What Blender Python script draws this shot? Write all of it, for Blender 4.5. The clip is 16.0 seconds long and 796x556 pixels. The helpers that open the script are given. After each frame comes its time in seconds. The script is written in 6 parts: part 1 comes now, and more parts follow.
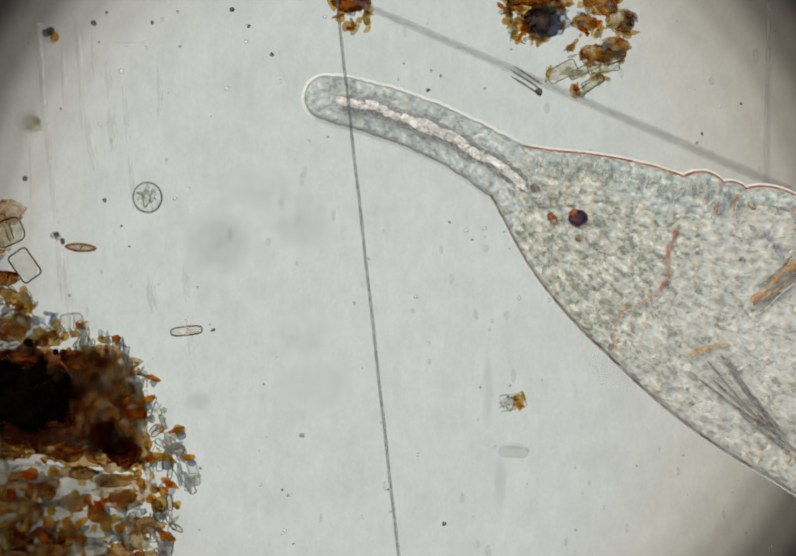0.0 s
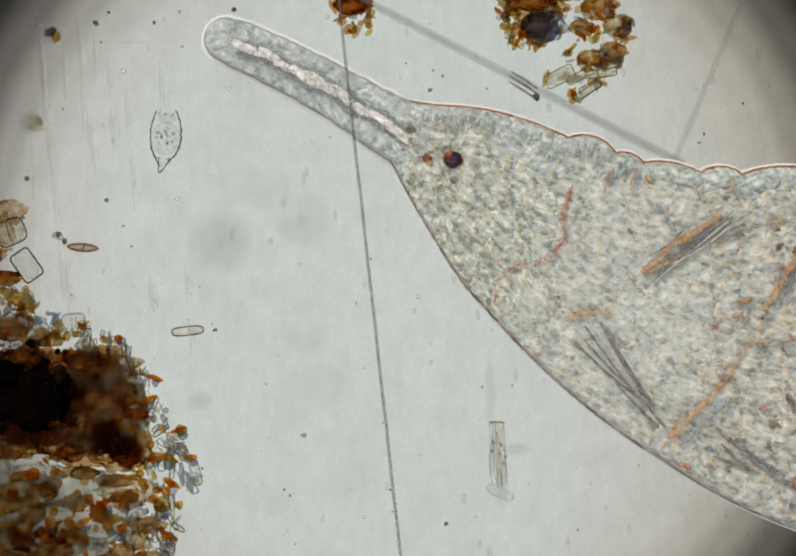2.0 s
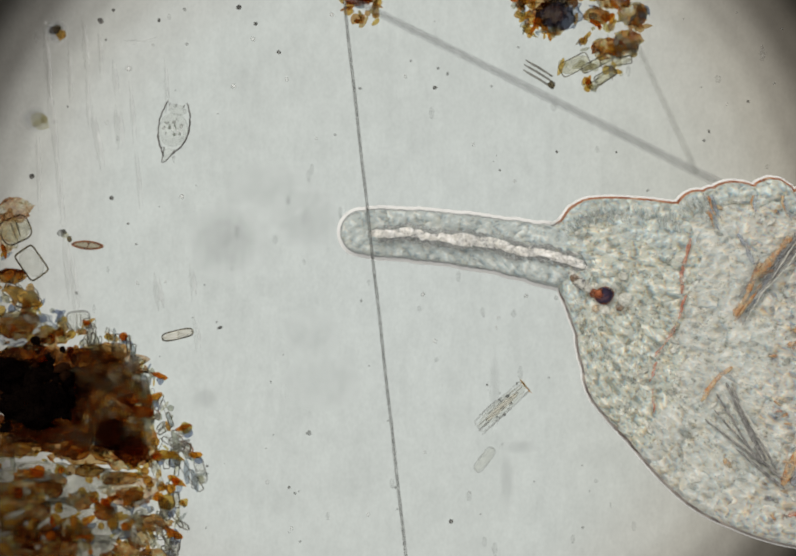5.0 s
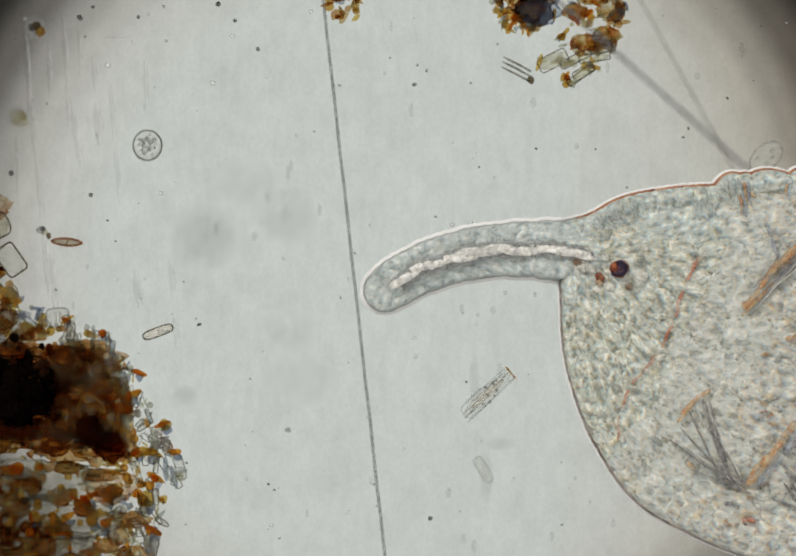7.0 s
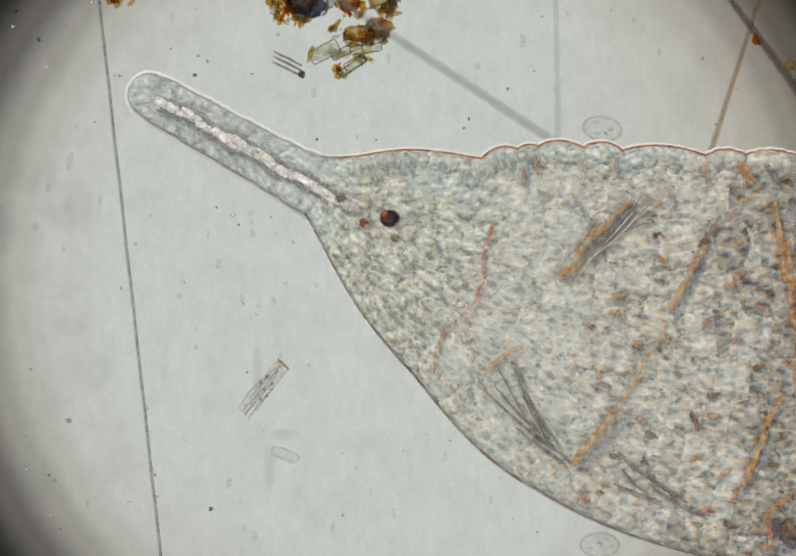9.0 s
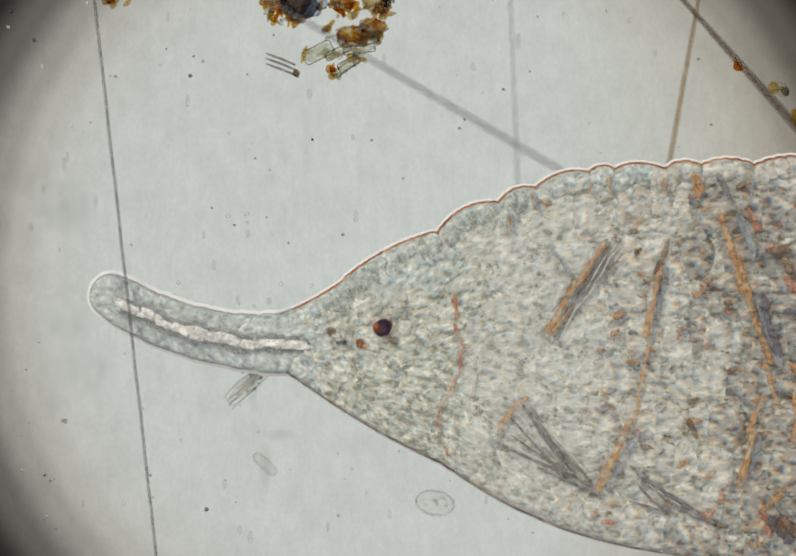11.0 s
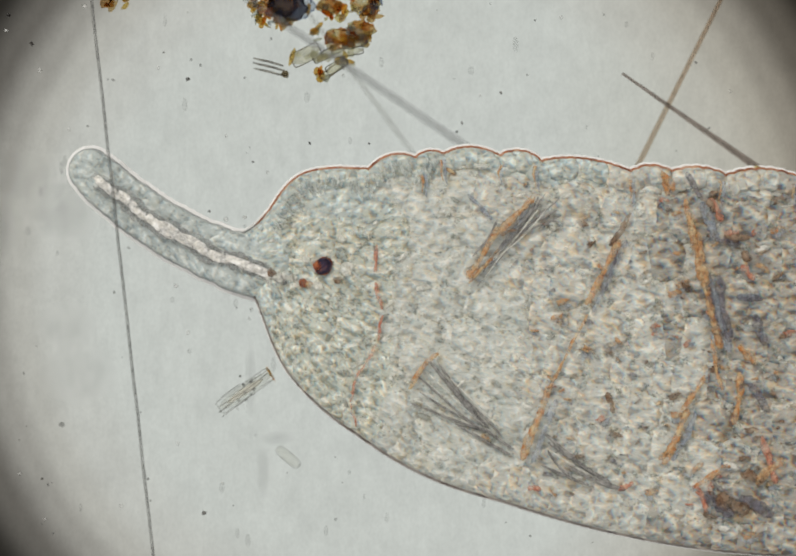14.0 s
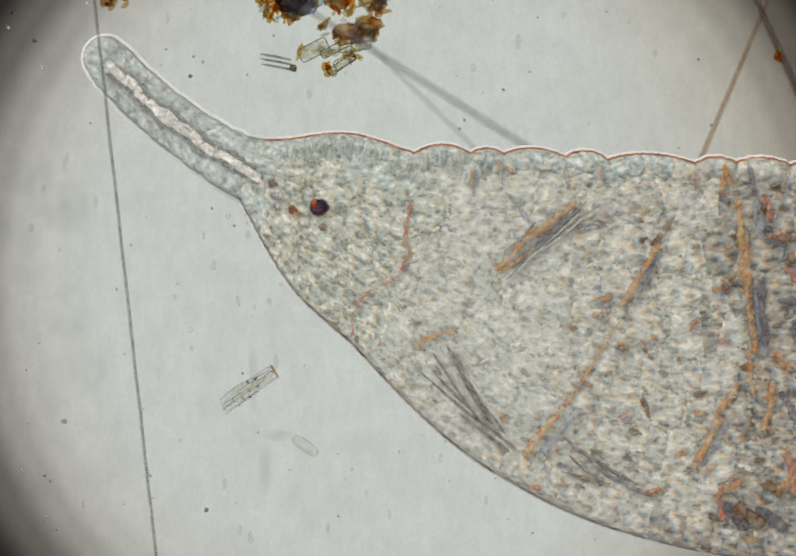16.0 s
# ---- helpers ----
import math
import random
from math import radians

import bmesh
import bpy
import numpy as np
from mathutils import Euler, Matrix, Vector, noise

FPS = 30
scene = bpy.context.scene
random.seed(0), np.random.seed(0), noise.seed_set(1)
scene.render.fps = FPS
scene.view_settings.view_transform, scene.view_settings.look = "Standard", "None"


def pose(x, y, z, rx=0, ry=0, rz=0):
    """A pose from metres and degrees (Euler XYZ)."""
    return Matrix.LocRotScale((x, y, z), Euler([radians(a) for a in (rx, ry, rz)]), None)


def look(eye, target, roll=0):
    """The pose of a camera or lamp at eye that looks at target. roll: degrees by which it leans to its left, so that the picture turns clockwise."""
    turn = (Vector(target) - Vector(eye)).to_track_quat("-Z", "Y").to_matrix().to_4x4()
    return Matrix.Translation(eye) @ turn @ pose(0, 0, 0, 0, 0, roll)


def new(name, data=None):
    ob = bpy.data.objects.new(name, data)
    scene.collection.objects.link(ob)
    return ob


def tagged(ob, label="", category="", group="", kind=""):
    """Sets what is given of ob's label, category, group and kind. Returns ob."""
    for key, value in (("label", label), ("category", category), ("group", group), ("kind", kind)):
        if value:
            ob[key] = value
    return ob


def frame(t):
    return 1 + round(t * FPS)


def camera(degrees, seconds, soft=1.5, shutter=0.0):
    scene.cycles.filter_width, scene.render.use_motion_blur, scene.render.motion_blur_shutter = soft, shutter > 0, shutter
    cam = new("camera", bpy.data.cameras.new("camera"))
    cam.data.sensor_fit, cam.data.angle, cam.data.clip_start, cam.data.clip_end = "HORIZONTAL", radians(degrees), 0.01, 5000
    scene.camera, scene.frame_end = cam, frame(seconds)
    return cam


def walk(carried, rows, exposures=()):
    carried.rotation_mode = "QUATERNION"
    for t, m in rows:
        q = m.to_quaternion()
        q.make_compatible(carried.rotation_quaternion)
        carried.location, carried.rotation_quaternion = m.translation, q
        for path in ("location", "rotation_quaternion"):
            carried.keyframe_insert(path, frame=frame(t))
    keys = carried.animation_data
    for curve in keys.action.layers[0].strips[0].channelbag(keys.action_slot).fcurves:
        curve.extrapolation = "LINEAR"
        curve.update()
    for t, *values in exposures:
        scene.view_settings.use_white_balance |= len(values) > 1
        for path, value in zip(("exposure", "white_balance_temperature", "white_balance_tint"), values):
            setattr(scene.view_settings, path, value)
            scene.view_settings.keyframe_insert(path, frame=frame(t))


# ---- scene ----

# A drop of pond water on a microscope slide, modelled 1000 times life size:
# one plan unit is 0.6 mm of the model, x to the right and y down, as in the eyepiece.
UNIT = 0.0006
HEIGHT = 2.668
COLS, ROWS = 784.0, 548.0
DRIFT = 0.975  # the stage is read off the fibre that lies above the slide

# How far the stage has carried the slide, in plan units: seconds, right, down.
STAGE = [(0.0, 0, 0), (0.5, 1, 0), (1.0, 1, 0), (1.5, 3, 0), (2.0, 4, 0), (2.5, 4, 0), (3.0, 5, 0), (3.5, 7, -5),
         (4.0, 10, -5), (6.5, 15, -4), (7.0, -28, -11), (7.2, -124, -14), (7.5, -215, -19), (8.0, -224, -19), (8.5, -269, -24), (8.6, -344, -26),
         (8.8, -452, -30), (9.0, -471, -30), (11.5, -480, -28), (12.0, -480, -27), (12.5, -479, -28), (13.0, -482, -30),
         (13.5, -483, -26), (14.0, -485, -22), (14.5, -486, -20), (15.0, -485, -20), (15.5, -484, -24), (16.0, -480, -28)]


def stage(t):
    ts = [r[0] for r in STAGE]
    return DRIFT * np.interp(t, ts, [r[1] for r in STAGE]), DRIFT * np.interp(t, ts, [r[2] for r in STAGE])


def spot(x, y, z=0.0, t=0.0):
    """The place at height z over which the plan point (x, y) lies at t seconds."""
    dx, dy = stage(t)
    k = (HEIGHT - z) / HEIGHT
    return Vector(((x - COLS) * UNIT * k - dx * UNIT, (ROWS - y) * UNIT * k + dy * UNIT, z))


def stage_rows(z):
    return [(t, pose(-DRIFT * dx * UNIT, DRIFT * dy * UNIT, z)) for t, dx, dy in STAGE]


cam = camera(20, 16.0, soft=2.1)
walk(cam, stage_rows(HEIGHT), exposures=[(0.0, 0.0), (4.0, 0.0), (6.5, -0.04), (8.5, -0.05), (9.0, -0.02), (16.0, -0.02)])

# ---- light: the lit field of the condenser below, an added ambient and soft sun above ----
# added even ambient, which lights the opaque worm from above
world = bpy.data.worlds.new("added_ambient")
scene.world = world
world.use_nodes = True
world.node_tree.nodes["Background"].inputs["Color"].default_value = (1.0, 0.985, 0.95, 1)
world.node_tree.nodes["Background"].inputs["Strength"].default_value = 0.70
# added sun without a known source, to bring out the worm's relief
sun = new("window_light", bpy.data.lights.new("window_light", "SUN"))
sun.data.energy, sun.data.angle, sun.data.color = 1.5, radians(20), (1.0, 0.96, 0.9)
sun.matrix_world = look((-0.7, 0.9, 1.3), (0, 0, 0))
scene.view_settings.exposure = 0.0
scene.cycles.transparent_max_bounces = 32


# ---- materials ----
def blank(name):
    m = bpy.data.materials.new(name)
    m.use_nodes = True
    m.node_tree.nodes.clear()
    return m, m.node_tree.nodes, m.node_tree.links


def ramp(nodes, stops):
    r = nodes.new("ShaderNodeValToRGB")
    while len(r.color_ramp.elements) < len(stops):
        r.color_ramp.elements.new(0.5)
    for e, (p, c) in zip(r.color_ramp.elements, stops):
        e.position, e.color = p, (*c, 1)
    return r


def own_space(nodes, links):
    """Object coordinates, moved by a random step for each object."""
    c, i = nodes.new("ShaderNodeTexCoord"), nodes.new("ShaderNodeObjectInfo")
    s, a = nodes.new("ShaderNodeMath"), nodes.new("ShaderNodeVectorMath")
    s.operation, a.operation = "MULTIPLY", "ADD"
    s.inputs[1].default_value = 7.0
    links.new(i.outputs["Random"], s.inputs[0])
    links.new(c.outputs["Object"], a.inputs[0])
    links.new(s.outputs[0], a.inputs[1])
    return a.outputs[0], i.outputs["Random"]


def noise_at(nodes, links, space, scale, detail=2.0, rough=0.5):
    n = nodes.new("ShaderNodeTexNoise")
    n.inputs["Scale"].default_value, n.inputs["Detail"].default_value, n.inputs["Roughness"].default_value = scale, detail, rough
    links.new(space, n.inputs["Vector"])
    return n.outputs[0]


def mixed(nodes, links, kind, fac, a, b):
    m = nodes.new("ShaderNodeMix")
    m.data_type, m.blend_type = "RGBA", kind
    for value, key in ((fac, 0), (a, 6), (b, 7)):
        if isinstance(value, (int, float)):
            m.inputs[key].default_value = value
        elif isinstance(value, tuple):
            m.inputs[key].default_value = (*value, 1)
        else:
            links.new(value, m.inputs[key])
    return m.outputs[2]


def tissue(name, dark, mid, light, tint=0.5, fine=100.0, relief=0.3, patches=0.25, fringe=0.0012, rust=(1.0, 0.90, 0.72), long=0.62):
    """Granular flesh: flecks over coarser patches, with the optics' colour fringes painted in."""
    m, nodes, links = blank(name)
    space, chance = own_space(nodes, links)
    stretch = nodes.new("ShaderNodeMapping")
    stretch.inputs["Scale"].default_value = (long, 1.0, 1.0)
    links.new(space, stretch.inputs["Vector"])
    sides, first = [], None
    # red and blue read the flecks shifted apart, imitating chromatic aberration
    for k in (-1.0, 0.0, 1.0):
        shift = nodes.new("ShaderNodeVectorMath")
        shift.operation = "ADD"
        shift.inputs[1].default_value = (k * fringe * tint, k * fringe * tint * 0.6, 0)
        links.new(stretch.outputs[0], shift.inputs[0])
        n = noise_at(nodes, links, shift.outputs[0], fine, 2.4, 0.58)
        first = first or n
        base = ramp(nodes, [(0.37, dark), (0.465, mid), (0.535, mid), (0.64, light)])
        links.new(n, base.inputs[0])
        sides.append(base.outputs[0])
    out_rgb = nodes.new("ShaderNodeCombineColor")
    for i, c in enumerate(sides):
        split = nodes.new("ShaderNodeSeparateColor")
        links.new(c, split.inputs[0])
        links.new(split.outputs[i], out_rgb.inputs[i])
    patch = ramp(nodes, [(0.35, (1 - patches, 1 - patches * 0.95, 1 - patches * 0.9)), (0.65, (1.0, 1.0, 1.0))])
    links.new(noise_at(nodes, links, space, fine * 0.3, 2.0), patch.inputs[0])
    c = mixed(nodes, links, "MULTIPLY", 1.0, out_rgb.outputs[0], patch.outputs[0])
    hue = ramp(nodes, [(0.28, (0.84, 0.91, 0.92)), (0.42, (1, 1, 1)), (0.56, (1, 1, 1)), (0.72, rust)])
    links.new(noise_at(nodes, links, space, fine * 0.5, 2.0), hue.inputs[0])
    c = mixed(nodes, links, "MULTIPLY", tint, c, hue.outputs[0])
    p, out, bump = nodes.new("ShaderNodeBsdfPrincipled"), nodes.new("ShaderNodeOutputMaterial"), nodes.new("ShaderNodeBump")
    bump.inputs["Strength"].default_value, bump.inputs["Distance"].default_value = relief, 0.006
    links.new(first, bump.inputs["Height"])
    links.new(c, p.inputs["Base Color"])
    p.inputs["Roughness"].default_value = 0.6
    p.inputs["Specular IOR Level"].default_value = 0.15
    links.new(bump.outputs[0], p.inputs["Normal"])
    links.new(p.outputs[0], out.inputs[0])
    return m


def streak(name, colours, low, high, fine=90.0):
    """Ragged fibre matter, dense in places and see-through in others."""
    m, nodes, links = blank(name)
    space, chance = own_space(nodes, links)
    tone = ramp(nodes, [(0.35, colours[0]), (0.65, colours[1])])
    links.new(noise_at(nodes, links, space, fine * 1.3, 2.0), tone.inputs[0])
    dens = ramp(nodes, [(0.34, (low,) * 3), (0.62, (high,) * 3)])
    links.new(noise_at(nodes, links, space, fine, 3.0, 0.65), dens.inputs[0])
    t, d, mix, out = (nodes.new("ShaderNode" + k) for k in ("BsdfTransparent", "BsdfDiffuse", "MixShader", "OutputMaterial"))
    links.new(tone.outputs[0], d.inputs[0])
    links.new(dens.outputs[0], mix.inputs[0])
    links.new(t.outputs[0], mix.inputs[1])
    links.new(d.outputs[0], mix.inputs[2])
    links.new(mix.outputs[0], out.inputs[0])
    return m


def clear(name, tint, body, cover, fine=300.0, spread=0.25):
    """See-through matter: the light behind passes, tinted, and a share of it is scattered by the body colour."""
    m, nodes, links = blank(name)
    space, chance = own_space(nodes, links)
    vary = ramp(nodes, [(0.3, (1 - spread,) * 3), (0.7, (1.0, 1.0, 1.0))])
    links.new(noise_at(nodes, links, space, fine, 2.0), vary.inputs[0])
    t, d, mix, out = (nodes.new("ShaderNode" + k) for k in ("BsdfTransparent", "BsdfDiffuse", "MixShader", "OutputMaterial"))
    links.new(mixed(nodes, links, "MULTIPLY", 1.0, tint, vary.outputs[0]), t.inputs[0])
    links.new(mixed(nodes, links, "MULTIPLY", 1.0, body, vary.outputs[0]), d.inputs[0])
    mix.inputs[0].default_value = cover
    links.new(t.outputs[0], mix.inputs[1])
    links.new(d.outputs[0], mix.inputs[2])
    links.new(mix.outputs[0], out.inputs[0])
    return m


def mineral(name, colours, cover, tints):
    """Grains of humus and silt: each grain takes its own colour, and lets some light through."""
    m, nodes, links = blank(name)
    space, chance = own_space(nodes, links)
    a, b = ramp(nodes, colours), ramp(nodes, tints)
    links.new(chance, a.inputs[0])
    links.new(chance, b.inputs[0])
    vary = ramp(nodes, [(0.3, (0.35, 0.35, 0.4)), (0.7, (1.0, 1.0, 1.0))])
    links.new(noise_at(nodes, links, space, 170.0, 3.0), vary.inputs[0])
    t, d, mix, out = (nodes.new("ShaderNode" + k) for k in ("BsdfTransparent", "BsdfDiffuse", "MixShader", "OutputMaterial"))
    links.new(b.outputs[0], t.inputs[0])
    links.new(mixed(nodes, links, "MULTIPLY", 1.0, a.outputs[0], vary.outputs[0]), d.inputs[0])
    mix.inputs[0].default_value = cover
    links.new(t.outputs[0], mix.inputs[1])
    links.new(d.outputs[0], mix.inputs[2])
    links.new(mix.outputs[0], out.inputs[0])
    return m


def haze(name, cover, pale=0.0):
    """Rotted plant matter in thin see-through masses: rust, olive and slate by turns."""
    m, nodes, links = blank(name)
    space, chance = own_space(nodes, links)
    n = noise_at(nodes, links, space, 55.0, 4.0, 0.62)
    a = ramp(nodes, [(0.30, (0.04, 0.012, 0.005)), (0.40, (0.16, 0.05, 0.012)), (0.47, (0.26, 0.11, 0.03)), (0.54, (0.24, 0.19, 0.08)), (0.62, (0.26, 0.24, 0.17)), (0.72, (0.22, 0.24, 0.27))])
    b = ramp(nodes, [(0.30, (0.34, 0.20, 0.13)), (0.40, (0.60, 0.36, 0.19)), (0.47, (0.78, 0.56, 0.32)), (0.54, (0.80, 0.72, 0.52)), (0.62, (0.88, 0.86, 0.78)), (0.72, (0.94, 0.95, 0.97))])
    links.new(n, a.inputs[0])
    links.new(n, b.inputs[0])
    t, d, mix, out = (nodes.new("ShaderNode" + k) for k in ("BsdfTransparent", "BsdfDiffuse", "MixShader", "OutputMaterial"))
    links.new(mixed(nodes, links, "MIX", pale, b.outputs[0], (1.0, 1.0, 1.0)), t.inputs[0])
    links.new(a.outputs[0], d.inputs[0])
    mix.inputs[0].default_value = cover
    links.new(t.outputs[0], mix.inputs[1])
    links.new(d.outputs[0], mix.inputs[2])
    links.new(mix.outputs[0], out.inputs[0])
    return m


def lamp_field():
    """The condenser's lit field; the optics' vignette and warm right side are painted in."""
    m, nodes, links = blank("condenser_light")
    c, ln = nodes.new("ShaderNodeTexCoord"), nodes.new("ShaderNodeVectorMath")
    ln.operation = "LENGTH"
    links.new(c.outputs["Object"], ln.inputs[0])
    vignette = ramp(nodes, [(0.0, (0.615, 0.650, 0.615)), (0.466, (0.600, 0.630, 0.590)), (0.567, (0.565, 0.578, 0.535)), (0.623, (0.48, 0.48, 0.435)),
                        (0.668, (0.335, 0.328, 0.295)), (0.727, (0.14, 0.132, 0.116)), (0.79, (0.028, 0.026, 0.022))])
    vignette.color_ramp.interpolation = "EASE"
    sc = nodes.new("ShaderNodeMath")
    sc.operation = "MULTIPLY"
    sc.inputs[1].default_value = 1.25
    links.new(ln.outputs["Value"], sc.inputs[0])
    links.new(sc.outputs[0], vignette.inputs[0])
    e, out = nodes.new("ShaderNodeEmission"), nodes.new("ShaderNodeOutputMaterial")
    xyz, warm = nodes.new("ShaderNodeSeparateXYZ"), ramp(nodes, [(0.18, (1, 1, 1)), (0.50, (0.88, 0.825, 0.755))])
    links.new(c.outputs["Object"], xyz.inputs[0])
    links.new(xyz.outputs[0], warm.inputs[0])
    links.new(mixed(nodes, links, "MULTIPLY", 1.0, vignette.outputs[0], warm.outputs[0]), e.inputs[0])
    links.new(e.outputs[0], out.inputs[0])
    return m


def dirt_film(name, colour, cover):
    """A breath of dirt on the glass, densest in the middle."""
    m, nodes, links = blank(name)
    c, ln = nodes.new("ShaderNodeTexCoord"), nodes.new("ShaderNodeVectorMath")
    ln.operation = "LENGTH"
    links.new(c.outputs["Object"], ln.inputs[0])
    r = ramp(nodes, [(0.0, (cover,) * 3), (0.35, (cover * 0.7,) * 3), (1.0, (0, 0, 0))])
    r.color_ramp.interpolation = "EASE"
    sc = nodes.new("ShaderNodeMath")
    sc.operation = "MULTIPLY"
    sc.inputs[1].default_value = 1 / 0.045
    links.new(ln.outputs["Value"], sc.inputs[0])
    links.new(sc.outputs[0], r.inputs[0])
    t, d, mix, out = (nodes.new("ShaderNode" + k) for k in ("BsdfTransparent", "BsdfDiffuse", "MixShader", "OutputMaterial"))
    d.inputs[0].default_value = (*colour, 1)
    links.new(r.outputs[0], mix.inputs[0])
    links.new(t.outputs[0], mix.inputs[1])
    links.new(d.outputs[0], mix.inputs[2])
    links.new(mix.outputs[0], out.inputs[0])
    return m


FLESH = tissue("worm_flesh", (0.36, 0.37, 0.33), (0.52, 0.53, 0.48), (0.675, 0.67, 0.615), 0.6, 140.0, 0.9, 0.16, 0.0008, long=0.6)
FLESH_HEAD = tissue("worm_flesh_head", (0.27, 0.29, 0.24), (0.505, 0.52, 0.45), (0.78, 0.775, 0.69), 0.6, 145.0, 0.9, 0.20, 0.0008)
FLESH_WARM = tissue("worm_flesh_warm", (0.32, 0.32, 0.285), (0.515, 0.51, 0.455), (0.72, 0.70, 0.62), 0.7, 130.0, 0.9, 0.22, 0.0009, (1.0, 0.80, 0.55), 0.6)
FLESH_REAR = tissue("worm_flesh_rear", (0.15, 0.14, 0.12), (0.365, 0.345, 0.30), (0.60, 0.56, 0.475), 0.7, 120.0, 0.8, 0.28, 0.0010, (1.0, 0.78, 0.50), 0.6)
BACK = tissue("worm_back", (0.28, 0.315, 0.29), (0.48, 0.515, 0.475), (0.72, 0.76, 0.71), 0.6, 150.0, 0.6, 0.2, 0.0008)
SNOUT = tissue("worm_snout", (0.285, 0.32, 0.31), (0.455, 0.495, 0.475), (0.635, 0.67, 0.64), 0.35, 135.0, 0.5, 0.16, 0.0008, long=0.8)
LUMEN = streak("worm_lumen", ((0.84, 0.815, 0.75), (0.98, 0.97, 0.94)), 0.0, 0.85, 120.0)
LUMEN_WALL = streak("worm_lumen_wall", ((0.26, 0.265, 0.255), (0.40, 0.405, 0.39)), 0.0, 0.5, 110.0)
CUTICLE = tissue("worm_cuticle", (0.18, 0.06, 0.03), (0.36, 0.155, 0.08), (0.52, 0.33, 0.22), 0.3, 45.0, 0.2)
CUTICLE_GREY = tissue("snout_cuticle", (0.28, 0.29, 0.28), (0.38, 0.39, 0.38), (0.48, 0.49, 0.47), 0.1, 80.0, 0.2)
CUTICLE_BELLY = tissue("belly_cuticle", (0.17, 0.14, 0.125), (0.29, 0.26, 0.235), (0.45, 0.40, 0.36), 0.3, 30.0, 0.2)
# near-white rim that paints in the optical halo round the worm's edge
HALO = clear("mucus_film", (1.0, 1.0, 1.0), (0.93, 0.925, 0.905), 0.8, 60.0, 0.05)
EYE_DARK = tissue("eye_pigment", (0.012, 0.009, 0.022), (0.034, 0.024, 0.05), (0.11, 0.06, 0.07), 0.3, 130.0)
EYE_RED = streak("eye_rim", ((0.16, 0.035, 0.02), (0.36, 0.13, 0.06)), 0.3, 1.0)
RED_FIBRE = streak("red_fibre", ((0.40, 0.12, 0.065), (0.56, 0.34, 0.24)), 0.0, 0.75, 110.0)
ORANGE_FIBRE = streak("orange_fibre", ((0.44, 0.18, 0.055), (0.56, 0.43, 0.25)), 0.0, 0.74, 110.0)
BROWN_FIBRE = streak("brown_fibre", ((0.15, 0.085, 0.05), (0.32, 0.24, 0.17)), 0.0, 0.85, 85.0)
BLUE_FRINGE_FIBRE = streak("blue_grey_fringe_fibre", ((0.22, 0.245, 0.29), (0.40, 0.44, 0.48)), 0.0, 0.55, 95.0)
INK_FIBRE = streak("dark_blue_fibre", ((0.08, 0.072, 0.085), (0.21, 0.20, 0.23)), 0.0, 0.66, 110.0)
BRISTLE = streak("bristle", ((0.15, 0.145, 0.14), (0.34, 0.33, 0.31)), 0.2, 0.95)
FLECK_PALE = streak("pale_fleck", ((0.66, 0.65, 0.57), (0.80, 0.79, 0.73)), 0.1, 0.8)
FLECK_GREY = streak("grey_fleck", ((0.24, 0.26, 0.235), (0.36, 0.38, 0.345)), 0.0, 0.55)
HAIR_GREY = clear("hair_grey", (0.955, 0.955, 0.955), (0.40, 0.40, 0.42), 0.03, 60.0, 0.03)
HAIR_FAINT = clear("hair_faint", (0.978, 0.978, 0.976), (0.44, 0.44, 0.44), 0.015, 60.0, 0.02)
HAIR_ORANGE = clear("hair_orange", (0.955, 0.93, 0.90), (0.36, 0.26, 0.19), 0.04, 90.0, 0.05)
HAIR_DARK = clear("hair_dark", (0.905, 0.885, 0.875), (0.20, 0.17, 0.16), 0.07, 90.0, 0.08)
CELL = clear("cell_plasm", (0.985, 0.99, 0.985), (0.80, 0.83, 0.77), 0.10, 180.0, 0.10)
CELL_GRAIN = clear("cell_granule", (0.78, 0.80, 0.76), (0.28, 0.31, 0.26), 0.3, 200.0, 0.4)
GHOST_WALL = clear("ghost_wall", (0.88, 0.875, 0.865), (0.38, 0.37, 0.36), 0.08, 150.0, 0.2)
FAINT_WALL = clear("faint_wall", (0.945, 0.945, 0.94), (0.45, 0.45, 0.44), 0.04, 150.0, 0.1)
SILICA = clear("silica", (0.985, 0.988, 0.975), (0.74, 0.73, 0.66), 0.07, 160.0, 0.12)
SILICA_EDGE = clear("silica_edge", (0.74, 0.72, 0.69), (0.26, 0.25, 0.22), 0.22, 120.0, 0.3)
OLIVE = clear("olive_shell", (0.982, 0.975, 0.915), (0.60, 0.56, 0.36), 0.06, 100.0, 0.2)
OLIVE_EDGE = clear("olive_shell_edge", (0.60, 0.55, 0.44), (0.15, 0.12, 0.07), 0.34, 120.0, 0.5)
SILICA_RED = clear("silica_red", (0.80, 0.56, 0.40), (0.36, 0.15, 0.08), 0.3, 150.0, 0.3)
SPECK_DARK = clear("speck_dark", (0.70, 0.685, 0.67), (0.16, 0.155, 0.15), 0.25, 200.0, 0.5)
SPECK_GREY = clear("speck_grey", (0.88, 0.885, 0.88), (0.40, 0.40, 0.39), 0.14, 200.0, 0.3)
SPECK_PALE = clear("speck_pale", (1.0, 1.0, 1.0), (0.98, 0.98, 0.96), 0.28, 200.0, 0.05)
HUMUS_BLACK = mineral("humus_black", [(0.0, (0.002, 0.001, 0.001)), (0.7, (0.005, 0.003, 0.002)), (1.0, (0.03, 0.012, 0.005))], 0.93,
                      [(0.0, (0.1, 0.05, 0.03)), (1.0, (0.15, 0.07, 0.03))])
